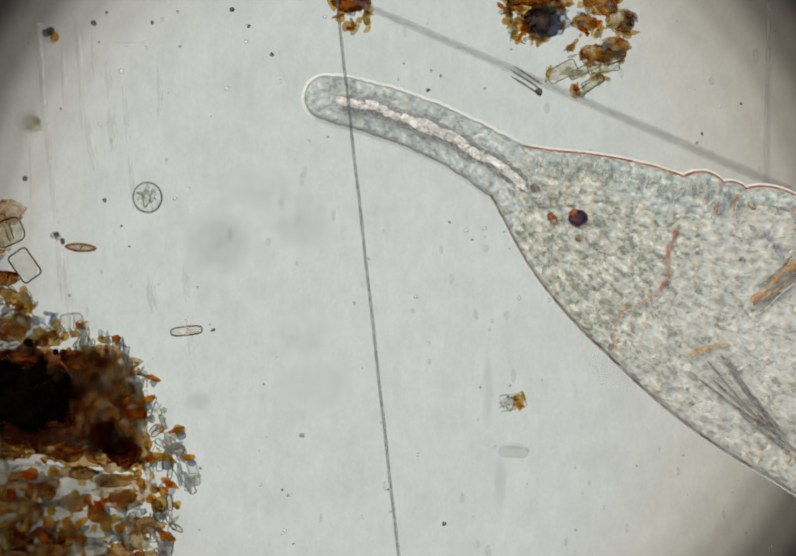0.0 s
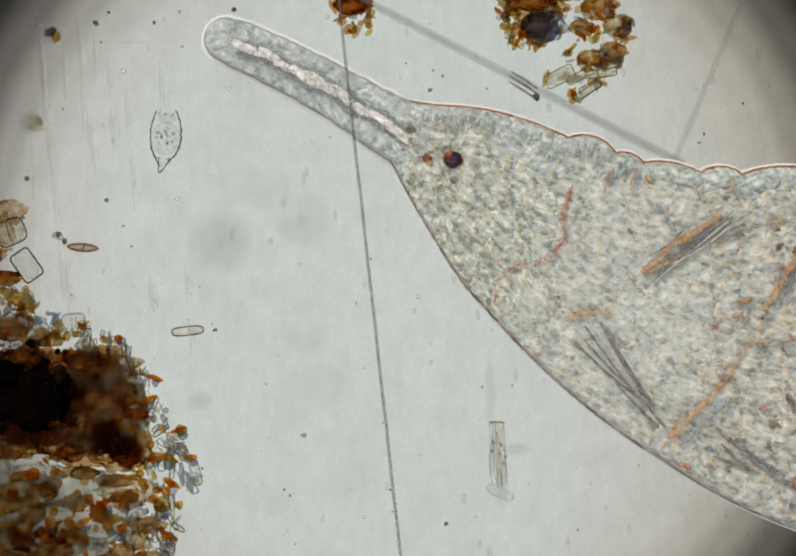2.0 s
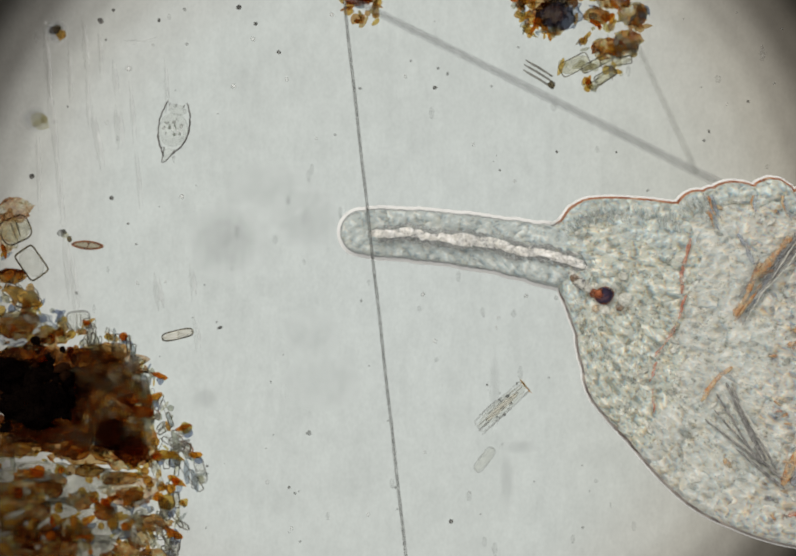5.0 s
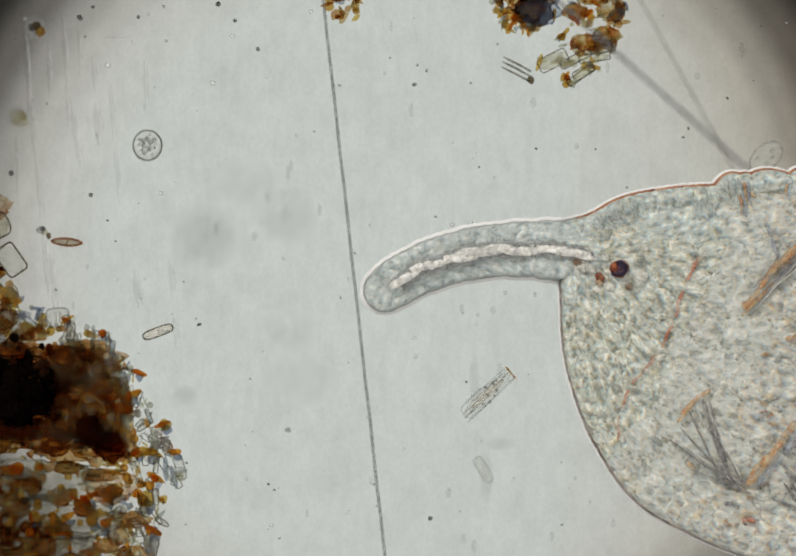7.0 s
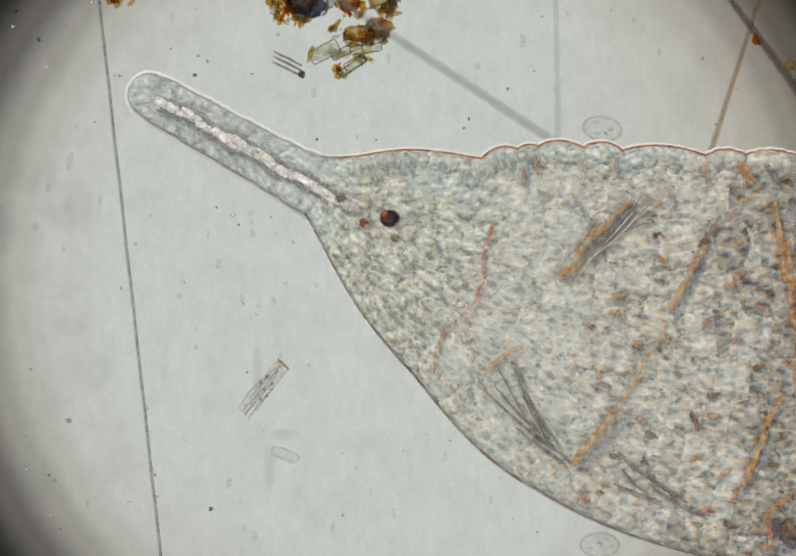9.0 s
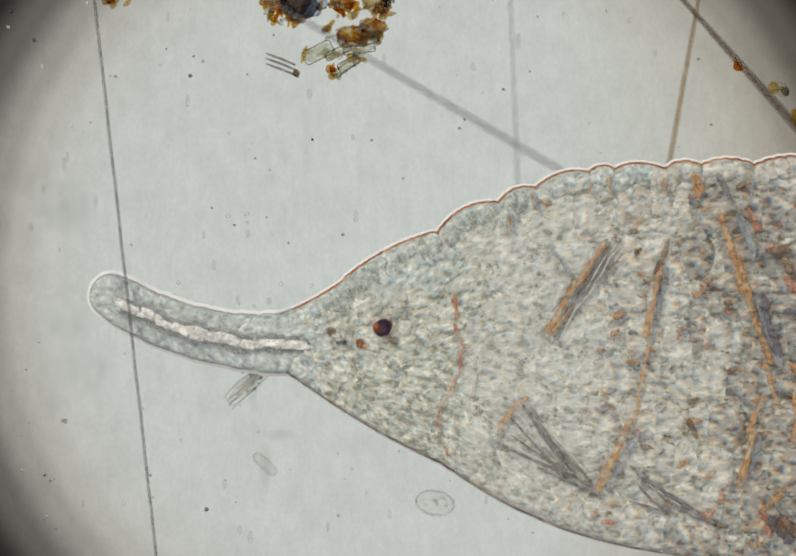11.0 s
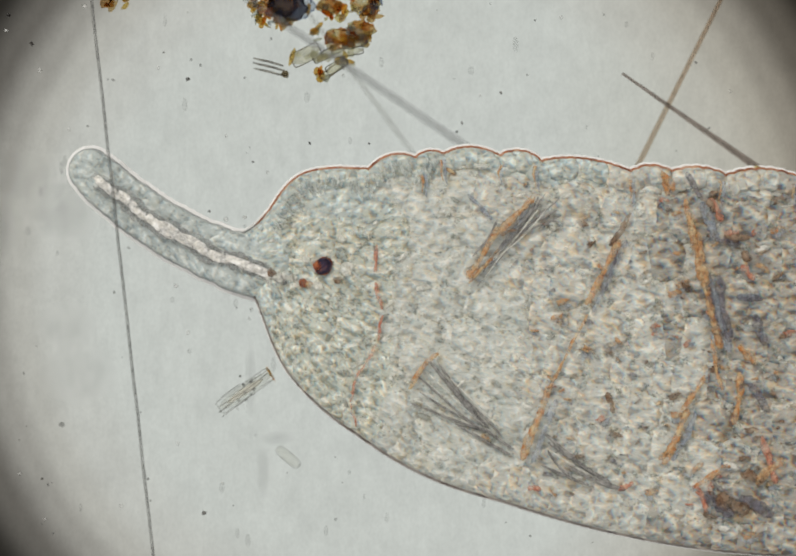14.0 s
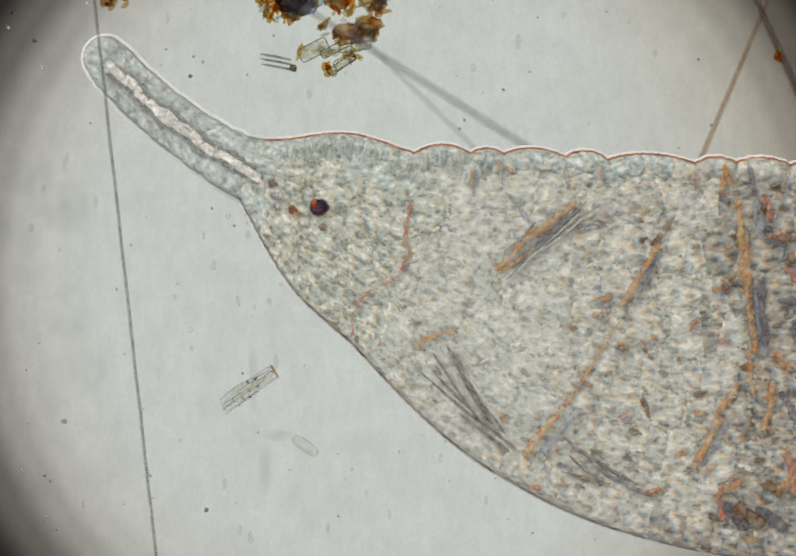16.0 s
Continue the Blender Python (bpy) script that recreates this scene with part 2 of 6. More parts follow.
HUMUS_BROWN = mineral("humus_brown", [(0.0, (0.05, 0.018, 0.006)), (0.4, (0.13, 0.045, 0.012)), (0.7, (0.20, 0.09, 0.03)), (1.0, (0.16, 0.12, 0.05))], 0.20,
                      [(0.0, (0.62, 0.28, 0.09)), (0.5, (0.78, 0.46, 0.18)), (1.0, (0.78, 0.62, 0.34))])
# blue-grey silt, also used to paint the blue fringe under amber grains
HUMUS_BLUE_FRINGE = mineral("humus_blue_grey_fringe", [(0.0, (0.07, 0.08, 0.12)), (0.5, (0.13, 0.15, 0.19)), (1.0, (0.23, 0.26, 0.30))], 0.14,
                     [(0.0, (0.62, 0.66, 0.76)), (0.5, (0.74, 0.77, 0.83)), (1.0, (0.84, 0.87, 0.92))])
PEAT = mineral("peat", [(0.0, (0.06, 0.022, 0.012)), (0.5, (0.11, 0.055, 0.025)), (1.0, (0.14, 0.10, 0.05))], 0.10,
               [(0.0, (0.74, 0.52, 0.34)), (0.5, (0.82, 0.66, 0.45)), (1.0, (0.86, 0.76, 0.56))])
OCHRE = mineral("ochre_grain", [(0.0, (0.24, 0.12, 0.03)), (0.3, (0.34, 0.22, 0.06)), (0.6, (0.32, 0.28, 0.12)), (0.8, (0.28, 0.27, 0.19)), (1.0, (0.17, 0.13, 0.11))], 0.16,
                [(0.0, (0.84, 0.62, 0.30)), (0.4, (0.93, 0.81, 0.48)), (0.7, (0.94, 0.90, 0.68)), (1.0, (0.84, 0.80, 0.74))])
AMBER = mineral("amber_grain", [(0.0, (0.24, 0.055, 0.008)), (0.35, (0.46, 0.16, 0.02)), (0.6, (0.46, 0.24, 0.05)), (0.8, (0.30, 0.22, 0.06)), (1.0, (0.10, 0.04, 0.02))], 0.18,
                [(0.0, (0.78, 0.40, 0.10)), (0.5, (0.92, 0.64, 0.22)), (1.0, (0.86, 0.74, 0.40))])
UMBER = mineral("umber", [(0.0, (0.02, 0.006, 0.003)), (0.6, (0.05, 0.016, 0.006)), (1.0, (0.08, 0.03, 0.01))], 0.22,
                [(0.0, (0.50, 0.27, 0.17)), (0.5, (0.62, 0.36, 0.22)), (1.0, (0.66, 0.46, 0.28))])
SLATE = mineral("slate_grain", [(0.0, (0.02, 0.022, 0.035)), (1.0, (0.06, 0.06, 0.08))], 0.35, [(0.0, (0.42, 0.44, 0.54)), (1.0, (0.58, 0.58, 0.62))])
PALE = mineral("pale_grain", [(0.0, (0.30, 0.30, 0.25)), (0.4, (0.42, 0.40, 0.32)), (0.7, (0.30, 0.32, 0.33)), (1.0, (0.40, 0.28, 0.15))], 0.22,
               [(0.0, (0.82, 0.84, 0.78)), (0.5, (0.92, 0.92, 0.86)), (0.75, (0.80, 0.85, 0.90)), (1.0, (0.92, 0.76, 0.50))])


def islands():
    """Loose granules in a cell: each island takes its own colour."""
    m, nodes, links = blank("granules")
    g = nodes.new("ShaderNodeNewGeometry")
    c = ramp(nodes, [(0.0, (0.25, 0.27, 0.225)), (0.24, (0.34, 0.365, 0.315)), (0.40, (0.52, 0.42, 0.26)), (0.45, (0.36, 0.41, 0.43)), (0.53, (0.66, 0.66, 0.55)), (0.66, (0.80, 0.79, 0.66)), (0.82, (0.84, 0.84, 0.76)), (1.0, (0.92, 0.91, 0.86))])
    c.color_ramp.interpolation = "CONSTANT"
    links.new(g.outputs["Random Per Island"], c.inputs[0])
    t, d, mix, out = (nodes.new("ShaderNode" + k) for k in ("BsdfTransparent", "BsdfDiffuse", "MixShader", "OutputMaterial"))
    links.new(c.outputs[0], d.inputs[0])
    mix.inputs[0].default_value = 0.30
    links.new(t.outputs[0], mix.inputs[1])
    links.new(d.outputs[0], mix.inputs[2])
    links.new(mix.outputs[0], out.inputs[0])
    return m


GRANULES = islands()
SLIME = clear("slime", (0.90, 0.915, 0.94), (0.40, 0.42, 0.46), 0.10, 45.0, 0.3)
HAZE = haze("humus_haze", 0.10)
SILT = clear("silt_film", (0.955, 0.95, 0.92), (0.42, 0.41, 0.35), 0.05, 30.0, 0.35)
HAZE_THIN = haze("humus_haze_thin", 0.05, 0.45)
CELL_EDGE = clear("cell_edge", (0.62, 0.58, 0.55), (0.14, 0.125, 0.12), 0.5, 150.0, 0.4)


def slide_glass():
    """Clear glass and water, faintly streaked and mottled."""
    m, nodes, links = blank("slide_glass")
    c = nodes.new("ShaderNodeTexCoord")
    tone = (0.998, 0.998, 0.998)
    for (sx, sy), scale, low in (((1.0, 0.22), 110.0, 0.980), ((1.0, 0.6), 75.0, 0.972), ((1.0, 1.0), 22.0, 0.965), ((1.0, 0.7), 230.0, 0.972)):
        mp = nodes.new("ShaderNodeMapping")
        mp.inputs["Scale"].default_value = (sx, sy, 1.0)
        links.new(c.outputs["Object"], mp.inputs["Vector"])
        r = ramp(nodes, [(0.34, (low,) * 3), (0.60, (1.0, 1.0, 1.0))])
        links.new(noise_at(nodes, links, mp.outputs[0], scale, 2.0), r.inputs[0])
        tone = mixed(nodes, links, "MULTIPLY", 1.0, tone, r.outputs[0])
    t, out = nodes.new("ShaderNodeBsdfTransparent"), nodes.new("ShaderNodeOutputMaterial")
    links.new(tone, t.inputs[0])
    links.new(t.outputs[0], out.inputs[0])
    return m


GLASS = slide_glass()
ROD_CORE = clear("rod_core", (1.0, 0.995, 0.97), (0.88, 0.85, 0.74), 0.3, 120.0, 0.25)


# ---- mesh helpers ----
def mesh_of(name, bm, material):
    me = bpy.data.meshes.new(name)
    bmesh.ops.recalc_face_normals(bm, faces=bm.faces[:])
    bm.to_mesh(me)
    bm.free()
    me.materials.append(material)
    for p in me.polygons:
        p.use_smooth = True
    return me


def part(name, bm, material, parent, label=""):
    me = bm if isinstance(bm, bpy.types.Mesh) else mesh_of(name, bm, material)
    ob = new(name, me)
    ob.parent = parent
    return tagged(ob, label)


def turned(profile, sides=28, sx=1.0, sy=1.0, wobble=0.0, seed=0):
    """A body turned about z from (radius, height) pairs, bottom to top, closed at both ends."""
    bm = bmesh.new()
    rnd = random.Random(seed)
    ph = [rnd.uniform(0, 6.3) for _ in range(3)]
    rings = []
    for r, z in profile:
        ring = []
        for i in range(sides):
            a = 2 * math.pi * i / sides
            k = 1 + wobble * (math.sin(2 * a + ph[0]) + 0.7 * math.sin(3 * a + ph[1]) + 0.5 * math.sin(5 * a + ph[2]))
            ring.append(bm.verts.new((r * sx * k * math.cos(a), r * sy * k * math.sin(a), z)))
        rings.append(ring)
    for a, b in zip(rings, rings[1:]):
        for i in range(sides):
            bm.faces.new((a[i], a[(i + 1) % sides], b[(i + 1) % sides], b[i]))
    bm.faces.new(rings[0])
    bm.faces.new(rings[-1])
    return bm


def cushion(r, low, top, **k):
    """A flat rounded cushion."""
    h = top - low
    return turned([(r * 0.90, low), (r, low + 0.35 * h), (r * 0.985, low + 0.6 * h), (r * 0.92, low + 0.82 * h), (r * 0.75, low + 0.93 * h), (r * 0.4, low + 0.985 * h), (r * 0.08, top)], **k)


def flat_cushion(r, low, top):
    """A cushion that is level but for its rounded rim."""
    h = top - low
    return turned([(r * 0.92, low), (r, low + 0.35 * h), (r * 0.99, low + 0.7 * h), (r * 0.965, low + 0.9 * h), (r * 0.90, low + 0.975 * h), (r * 0.7, low + 0.995 * h), (r * 0.1, top)])


def wafer(r, low, top, **k):
    return turned([(r * 0.985, low), (r, (low + top) / 2), (r * 0.985, top)], **k)


def tube(points, radii, sides=8, flat=1.0):
    """A tube through points, with a radius at each; flat squeezes it in height."""
    bm = bmesh.new()
    rings = []
    n = len(points)
    for i, p in enumerate(points):
        d = (Vector(points[min(i + 1, n - 1)]) - Vector(points[max(i - 1, 0)])).normalized()
        side = d.cross(Vector((0, 0, 1))).normalized() if abs(d.z) < 0.95 else Vector((1, 0, 0))
        up = side.cross(d)
        rings.append([bm.verts.new(Vector(p) + radii[i] * (math.cos(a) * side + flat * math.sin(a) * up))
                      for a in (2 * math.pi * j / sides for j in range(sides))])
    for a, b in zip(rings, rings[1:]):
        for j in range(sides):
            bm.faces.new((a[j], a[(j + 1) % sides], b[(j + 1) % sides], b[j]))
    bm.faces.new(rings[0])
    bm.faces.new(rings[-1])
    return bm


def loop_tube(points, radius, sides=6):
    """A closed ring of tube through points that lie level."""
    bm = bmesh.new()
    n, rings = len(points), []
    for i, p in enumerate(points):
        d = (Vector(points[(i + 1) % n]) - Vector(points[i - 1])).normalized()
        side = d.cross(Vector((0, 0, 1))).normalized()
        rings.append([bm.verts.new(Vector(p) + radius * (math.cos(a) * side + math.sin(a) * Vector((0, 0, 1))))
                      for a in (2 * math.pi * j / sides for j in range(sides))])
    for i in range(n):
        a, b = rings[i], rings[(i + 1) % n]
        for j in range(sides):
            bm.faces.new((a[j], a[(j + 1) % sides], b[(j + 1) % sides], b[j]))
    return bm


def pebble(seed, sx, sy, sz, rough=0.25):
    """An irregular grain, resting on z = 0."""
    bm = bmesh.new()
    bmesh.ops.create_icosphere(bm, subdivisions=1, radius=1.0)
    rnd = random.Random(seed)
    for v in bm.verts:
        v.co *= 1 + rnd.uniform(-rough, rough)
        v.co = Vector((v.co.x * sx, v.co.y * sy, max(v.co.z, -0.6) * sz))
    low = min(v.co.z for v in bm.verts)
    for v in bm.verts:
        v.co.z -= low
    return bm


def granule_bed(r, count, top, seed):
    """Many small flat granules strewn over a disc."""
    rnd = random.Random(seed)
    verts, faces = [], []
    for _ in range(count):
        a, d = rnd.uniform(0, 6.283), r * math.sqrt(rnd.random())
        cx, cy, size, turn = d * math.cos(a), d * math.sin(a), UNIT * rnd.choice((2.4, 3.0, 3.8, 4.8)), rnd.gauss(0, 0.5)
        long, k = rnd.uniform(1.0, 2.2), len(verts)
        for j in range(7):
            q = 2 * math.pi * j / 7
            x, y = size * long * math.cos(q) * rnd.uniform(0.8, 1.1), size * math.sin(q) * rnd.uniform(0.8, 1.1)
            verts.append((cx + x * math.cos(turn) - y * math.sin(turn), cy + x * math.sin(turn) + y * math.cos(turn), top - 0.003))
        verts.append((cx, cy, top + rnd.uniform(0.0002, 0.0012)))
        faces += [(k + j, k + (j + 1) % 7, k + 7) for j in range(7)]
    me = bpy.data.meshes.new("granule_bed")
    me.from_pydata(verts, [], faces)
    me.materials.append(GRANULES)
    for p in me.polygons:
        p.use_smooth = True
    return me


def slab(x, y, z0, z1, bevel):
    bm = bmesh.new()
    bmesh.ops.create_cube(bm, size=1.0)
    for v in bm.verts:
        v.co = Vector((v.co.x * x, v.co.y * y, z1 if v.co.z > 0 else z0))
    bmesh.ops.bevel(bm, geom=bm.edges[:], offset=bevel, segments=2, affect="EDGES")
    return bm


# ---- the setting ----
def setting():
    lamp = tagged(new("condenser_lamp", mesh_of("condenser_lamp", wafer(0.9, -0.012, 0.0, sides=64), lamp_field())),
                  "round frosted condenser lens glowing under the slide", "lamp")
    slide = tagged(new("ground", mesh_of("ground", slab(3.2, 1.8, -0.03, -0.0005, 0.004), GLASS)), "clear glass microscope slide under the water", "slide", kind="structure")
    slide.location = (0.15, 0, 0)
    return lamp


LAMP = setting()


# ---- the worm: how it lies from beat to beat, in plan units ----
BEATS = []
KNOTS = np.array([0.0, 0.125, 0.25, 0.5, 0.75, 1.0])


def beat(t, snout, back, belly, eye, hair, thin, spur=None, dark=None):
    """t seconds; the snout's tip, middle and root; back and belly from the snout to the rear; the eye;
    the far end of the long hair, or its foot and end; a thin hair's foot and end; the end of the spur hair; foot and end of the dark hair."""
    back, belly = [np.array(p, float) for p in back], [np.array(p, float) for p in belly]
    for line in (back, belly):
        d = line[-1] - line[-2]
        line.append(line[-1] + (430, 430 * float(np.clip((0.6 if line[-1][0] > 1420 else 0.3) * d[1] / d[0], -0.2, 0.25))))
    spur = spur or tuple(back[4] + (95, -310))
    dark = dark or (tuple(back[4] + (240, -20)), tuple(back[4] + (20, -300)))
    BEATS.append(dict(t=t, snout=[np.array(p, float) for p in snout], back=np.array(back), belly=np.array(belly), eye=np.array(eye, float),
                      hair=hair, thin=thin, spur=spur, dark=dark))


beat(0.0, ((597, 190), (812, 245), (1000, 345)), ((1015, 292), (1190, 310), (1335, 342), (1510, 375), (1830, 390)),
     ((965, 395), (1050, 545), (1180, 690), (1500, 935), (1800, 1090)), (1130, 432), ((1530, 364), (740, 20)), ((1510, 370), (1515, 0)))
beat(0.5, ((612, 221), (803, 312), (985, 402)), ((1003, 355), (1150, 345), (1295, 363), (1490, 372), (1800, 370)),
     ((958, 460), (1045, 610), (1170, 740), (1480, 940), (1780, 1075)), (1105, 470), ((1500, 362), (740, 30)), ((1490, 380), (1500, 0)))
beat(1.0, ((322, 300), (528, 401), (720, 492)), ((770, 447), (880, 375), (1010, 350), (1150, 330), (1480, 352)),
     ((717, 558), (790, 695), (900, 830), (1110, 975), (1420, 1055)), (853, 513), ((1090, 322), (540, 0)), ((1175, 330), (1210, 130)), None, ((1900, 300), (1800, -100)))
beat(1.5, ((630, 371), (860, 285), (1030, 305)), ((1060, 245), (1190, 257), (1310, 285), (1410, 320), (1730, 310)),
     ((995, 350), (992, 510), (1040, 660), (1280, 965), (1560, 1090)), (1108, 342), (740, 3), ((1360, 285), (1290, 80)))
beat(2.0, ((408, 68), (595, 152), (775, 258)), ((803, 207), (960, 220), (1110, 265), (1320, 328), (1640, 335)),
     ((755, 300), (835, 445), (943, 600), (1290, 900), (1600, 1055)), (890, 320), ((1320, 311), (740, 12)), ((1325, 325), (1450, 30)))
beat(2.5, ((405, 100), (595, 191), (775, 291)), ((800, 240), (960, 238), (1105, 272), (1315, 320), (1640, 330)),
     ((752, 340), (840, 495), (955, 640), (1300, 915), (1610, 1060)), (890, 350), ((1320, 311), (745, 15)), ((1330, 310), (1470, 10)))
beat(3.0, ((402, 132), (595, 225), (775, 320)), ((798, 268), (960, 250), (1100, 276), (1318, 322), (1640, 330)),
     ((750, 373), (845, 535), (960, 660), (1310, 925), (1620, 1065)), (890, 370), (745, 25), ((1325, 310), (1470, 10)))
beat(3.5, ((496, 803), (720, 802), (925, 775)), ((906, 706), (1060, 526), (1203, 428), (1320, 366), (1640, 322)),
     ((955, 838), (1080, 890), (1200, 955), (1380, 1020), (1660, 1080)), (995, 732), (720, 50), ((1320, 360), (1320, 0)))
beat(4.0, ((553, 775), (770, 745), (985, 705)), ((1000, 632), (1100, 530), (1225, 488), (1400, 388), (1700, 350)),
     ((985, 775), (1080, 870), (1220, 950), (1420, 1040), (1700, 1075)), (1100, 678), (735, 50), ((1360, 395), (1280, 90)))
beat(4.2, ((640, 400), (830, 375), (1045, 430)), ((1075, 378), (1190, 373), (1325, 385), (1440, 360), (1740, 340)),
     ((1022, 490), (1080, 650), (1180, 800), (1400, 1010), (1680, 1090)), (1157, 498), (750, 35), ((1360, 310), (1265, 125)))
beat(6.3, ((678, 920), (900, 945), (1120, 910)), ((1098, 855), (1130, 690), (1250, 575), (1400, 440), (1700, 390)),
     ((1130, 985), (1200, 1040), (1330, 1090), (1500, 1130), (1750, 1150)), (1188, 880), (620, 0), ((1355, 390), (1265, 115)))
beat(6.5, ((632, 1000), (850, 1009), (1065, 965)), ((1035, 912), (1110, 755), (1215, 650), (1410, 480), (1720, 345)),
     ((1095, 1035), (1180, 1075), (1320, 1110), (1500, 1140), (1750, 1160)), (1163, 908), ((1447, 455), (600, 28)), ((1365, 490), (1250, 130)))
beat(7.0, ((726, 600), (892, 509), (1115, 497)), ((1135, 435), (1230, 385), (1395, 360), (1500, 340), (1800, 320)),
     ((1095, 565), (1107, 717), (1168, 880), (1335, 1040), (1620, 1140)), (1210, 530), ((1485, 345), (1220, 110)), ((1440, 325), (1300, 70)))
beat(7.5, ((435, 435), (650, 432), (855, 465)), ((885, 405), (1030, 363), (1175, 375), (1360, 333), (1660, 325)),
     ((845, 535), (925, 665), (1040, 815), (1290, 1015), (1600, 1090)), (990, 514), (1010, 100), ((1300, 350), (1140, 80)))
beat(8.0, ((592, 216), (806, 237), (1002, 331)), ((1045, 273), (1170, 273), (1295, 300), (1385, 315), (1680, 325)),
     ((960, 375), (979, 570), (1050, 770), (1260, 970), (1560, 1085)), (1100, 407), (1030, 85), ((1310, 290), (1190, 80)))
beat(8.5, ((520, 163), (712, 258), (898, 352)), ((940, 295), (1090, 268), (1210, 298), (1335, 298), (1640, 310)),
     ((870, 405), (925, 590), (1040, 780), (1290, 985), (1570, 1080)), (1022, 416), ((1335, 301), (985, 47)), ((1325, 285), (1310, 20)))
beat(9.0, ((262, 170), (445, 273), (630, 375)), ((655, 318), (800, 297), (942, 308), (1100, 285), (1400, 300)),
     ((605, 430), (700, 600), (810, 735), (1050, 960), (1370, 1090)), (768, 433), (780, 75), ((1100, 290), (1095, 0)), (1495, 0), ((1640, 270), (1440, 0)))
beat(9.2, ((250, 185), (430, 286), (612, 385)), ((640, 325), (790, 303), (930, 315), (1100, 285), (1395, 303)),
     ((590, 443), (700, 605), (800, 750), (1050, 965), (1370, 1090)), (765, 440), (770, 75), ((1090, 285), (1090, 0)), (1495, 0), ((1640, 270), (1440, 0)))
beat(11.3, ((163, 575), (340, 665), (555, 690)), ((555, 628), (680, 545), (815, 480), (1115, 355), (1315, 326)),
     ((570, 755), (720, 845), (870, 915), (1110, 1035), (1360, 1095)), (755, 657), (480, 0), ((1000, 375), (975, 0)), (1370, 0), ((1620, 310), (1340, 0)))
beat(11.5, ((72, 535), (260, 626), (470, 668)), ((490, 600), (640, 550), (790, 495), (1100, 363), (1315, 326)),
     ((475, 733), (660, 820), (830, 890), (1120, 1015), (1360, 1095)), (782, 663), ((1100, 366), (440, 32)), ((985, 405), (915, 50)), (1370, 0), ((1620, 310), (1340, 0)))
beat(12.0, ((172, 812), (390, 830), (595, 805)), ((580, 740), (700, 605), (825, 538), (1050, 418), (1295, 372)),
     ((605, 865), (760, 930), (900, 995), (1130, 1075), (1380, 1105)), (690, 775), (380, 28), ((1020, 400), (1015, 30)), (1325, 0), ((1610, 360), (1170, 20)))
beat(12.3, ((83, 935), (300, 905), (505, 860)), ((500, 790), (630, 695), (770, 618), (1095, 432), (1300, 365)),
     ((510, 920), (690, 960), (870, 1005), (1120, 1065), (1380, 1095)), (750, 793), (260, 20), ((960, 465), (885, 50)), (1340, 0), ((1620, 340), (1235, 15)))
beat(12.5, ((220, 760), (440, 735), (640, 712)), ((635, 640), (740, 540), (868, 492), (1115, 405), (1310, 352)),
     ((640, 775), (740, 890), (880, 990), (1120, 1060), (1380, 1100)), (768, 686), (250, 50), ((975, 460), (880, 380)), (1340, 0), ((1610, 325), (1240, 0)))
beat(12.7, ((300, 235), (510, 235), (690, 340)), ((725, 290), (880, 325), (1000, 368), (1160, 365), (1360, 315)),
     ((655, 395), (710, 570), (800, 745), (1060, 985), (1350, 1110)), (807, 442), (320, 0), ((990, 370), (820, 240)), (1385, 0), ((1620, 300), (1320, 10)))
beat(13.0, ((204, 217), (378, 338), (555, 439)), ((570, 378), (730, 325), (870, 292), (1060, 268), (1395, 350)),
     ((540, 497), (630, 630), (730, 800), (1000, 970), (1350, 1040)), (673, 473), (765, 55), ((960, 265), (870, 140)), (1568, 50), ((1760, 370), (1600, 80)))
beat(13.3, ((-10, 205), (170, 300), (350, 390)), ((370, 325), (520, 311), (680, 310), (990, 315), (1350, 345)),
     ((320, 440), (440, 570), (590, 720), (930, 905), (1320, 1050)), (559, 473), (600, 30), ((870, 290), (820, 120)), (1540, 40), ((1590, 370), (1540, 90)))
beat(13.5, ((-330, 100), (-110, 190), (120, 285)), ((150, 222), (340, 241), (495, 268), (920, 343), (1300, 357)),
     ((105, 335), (250, 485), (430, 650), (830, 865), (1230, 1055)), (418, 422), ((920, 330), (480, 41)), ((765, 318), (770, 80)), (1510, 40), ((1560, 370), (1510, 100)))
beat(13.6, ((-330, 100), (-110, 190), (120, 285)), ((150, 222), (340, 241), (495, 268), (920, 343), (1300, 357)),
     ((105, 335), (250, 485), (430, 650), (830, 865), (1230, 1055)), (417, 423), (450, 0), ((765, 318), (770, 80)), (1510, 40), ((1560, 370), (1510, 100)))
beat(13.7, ((-330, 100), (-110, 190), (120, 285)), ((150, 222), (340, 241), (495, 268), (920, 343), (1300, 357)),
     ((105, 335), (250, 485), (430, 650), (830, 865), (1230, 1055)), (410, 419), (450, 0), ((765, 318), (770, 80)), (1510, 40), ((1560, 370), (1510, 100)))
beat(14.0, ((153, 304), (316, 441), (501, 526)), ((505, 455), (590, 348), (720, 328), (930, 297), (1255, 330)),
     ((505, 590), (570, 735), (700, 852), (985, 984), (1340, 1072)), (640, 525), (690, 135), ((830, 325), (715, 170)), (1420, 0), ((1700, 475), (1190, 120)))
beat(14.3, ((330, -40), (480, 80), (630, 190)), ((655, 150), (810, 190), (930, 275), (1180, 330), (1400, 325)),
     ((613, 243), (650, 500), (780, 750), (1060, 990), (1380, 1100)), (757, 320), (780, 100), ((960, 290), (870, 180)), (1510, 0), ((1640, 330), (1480, 0)))
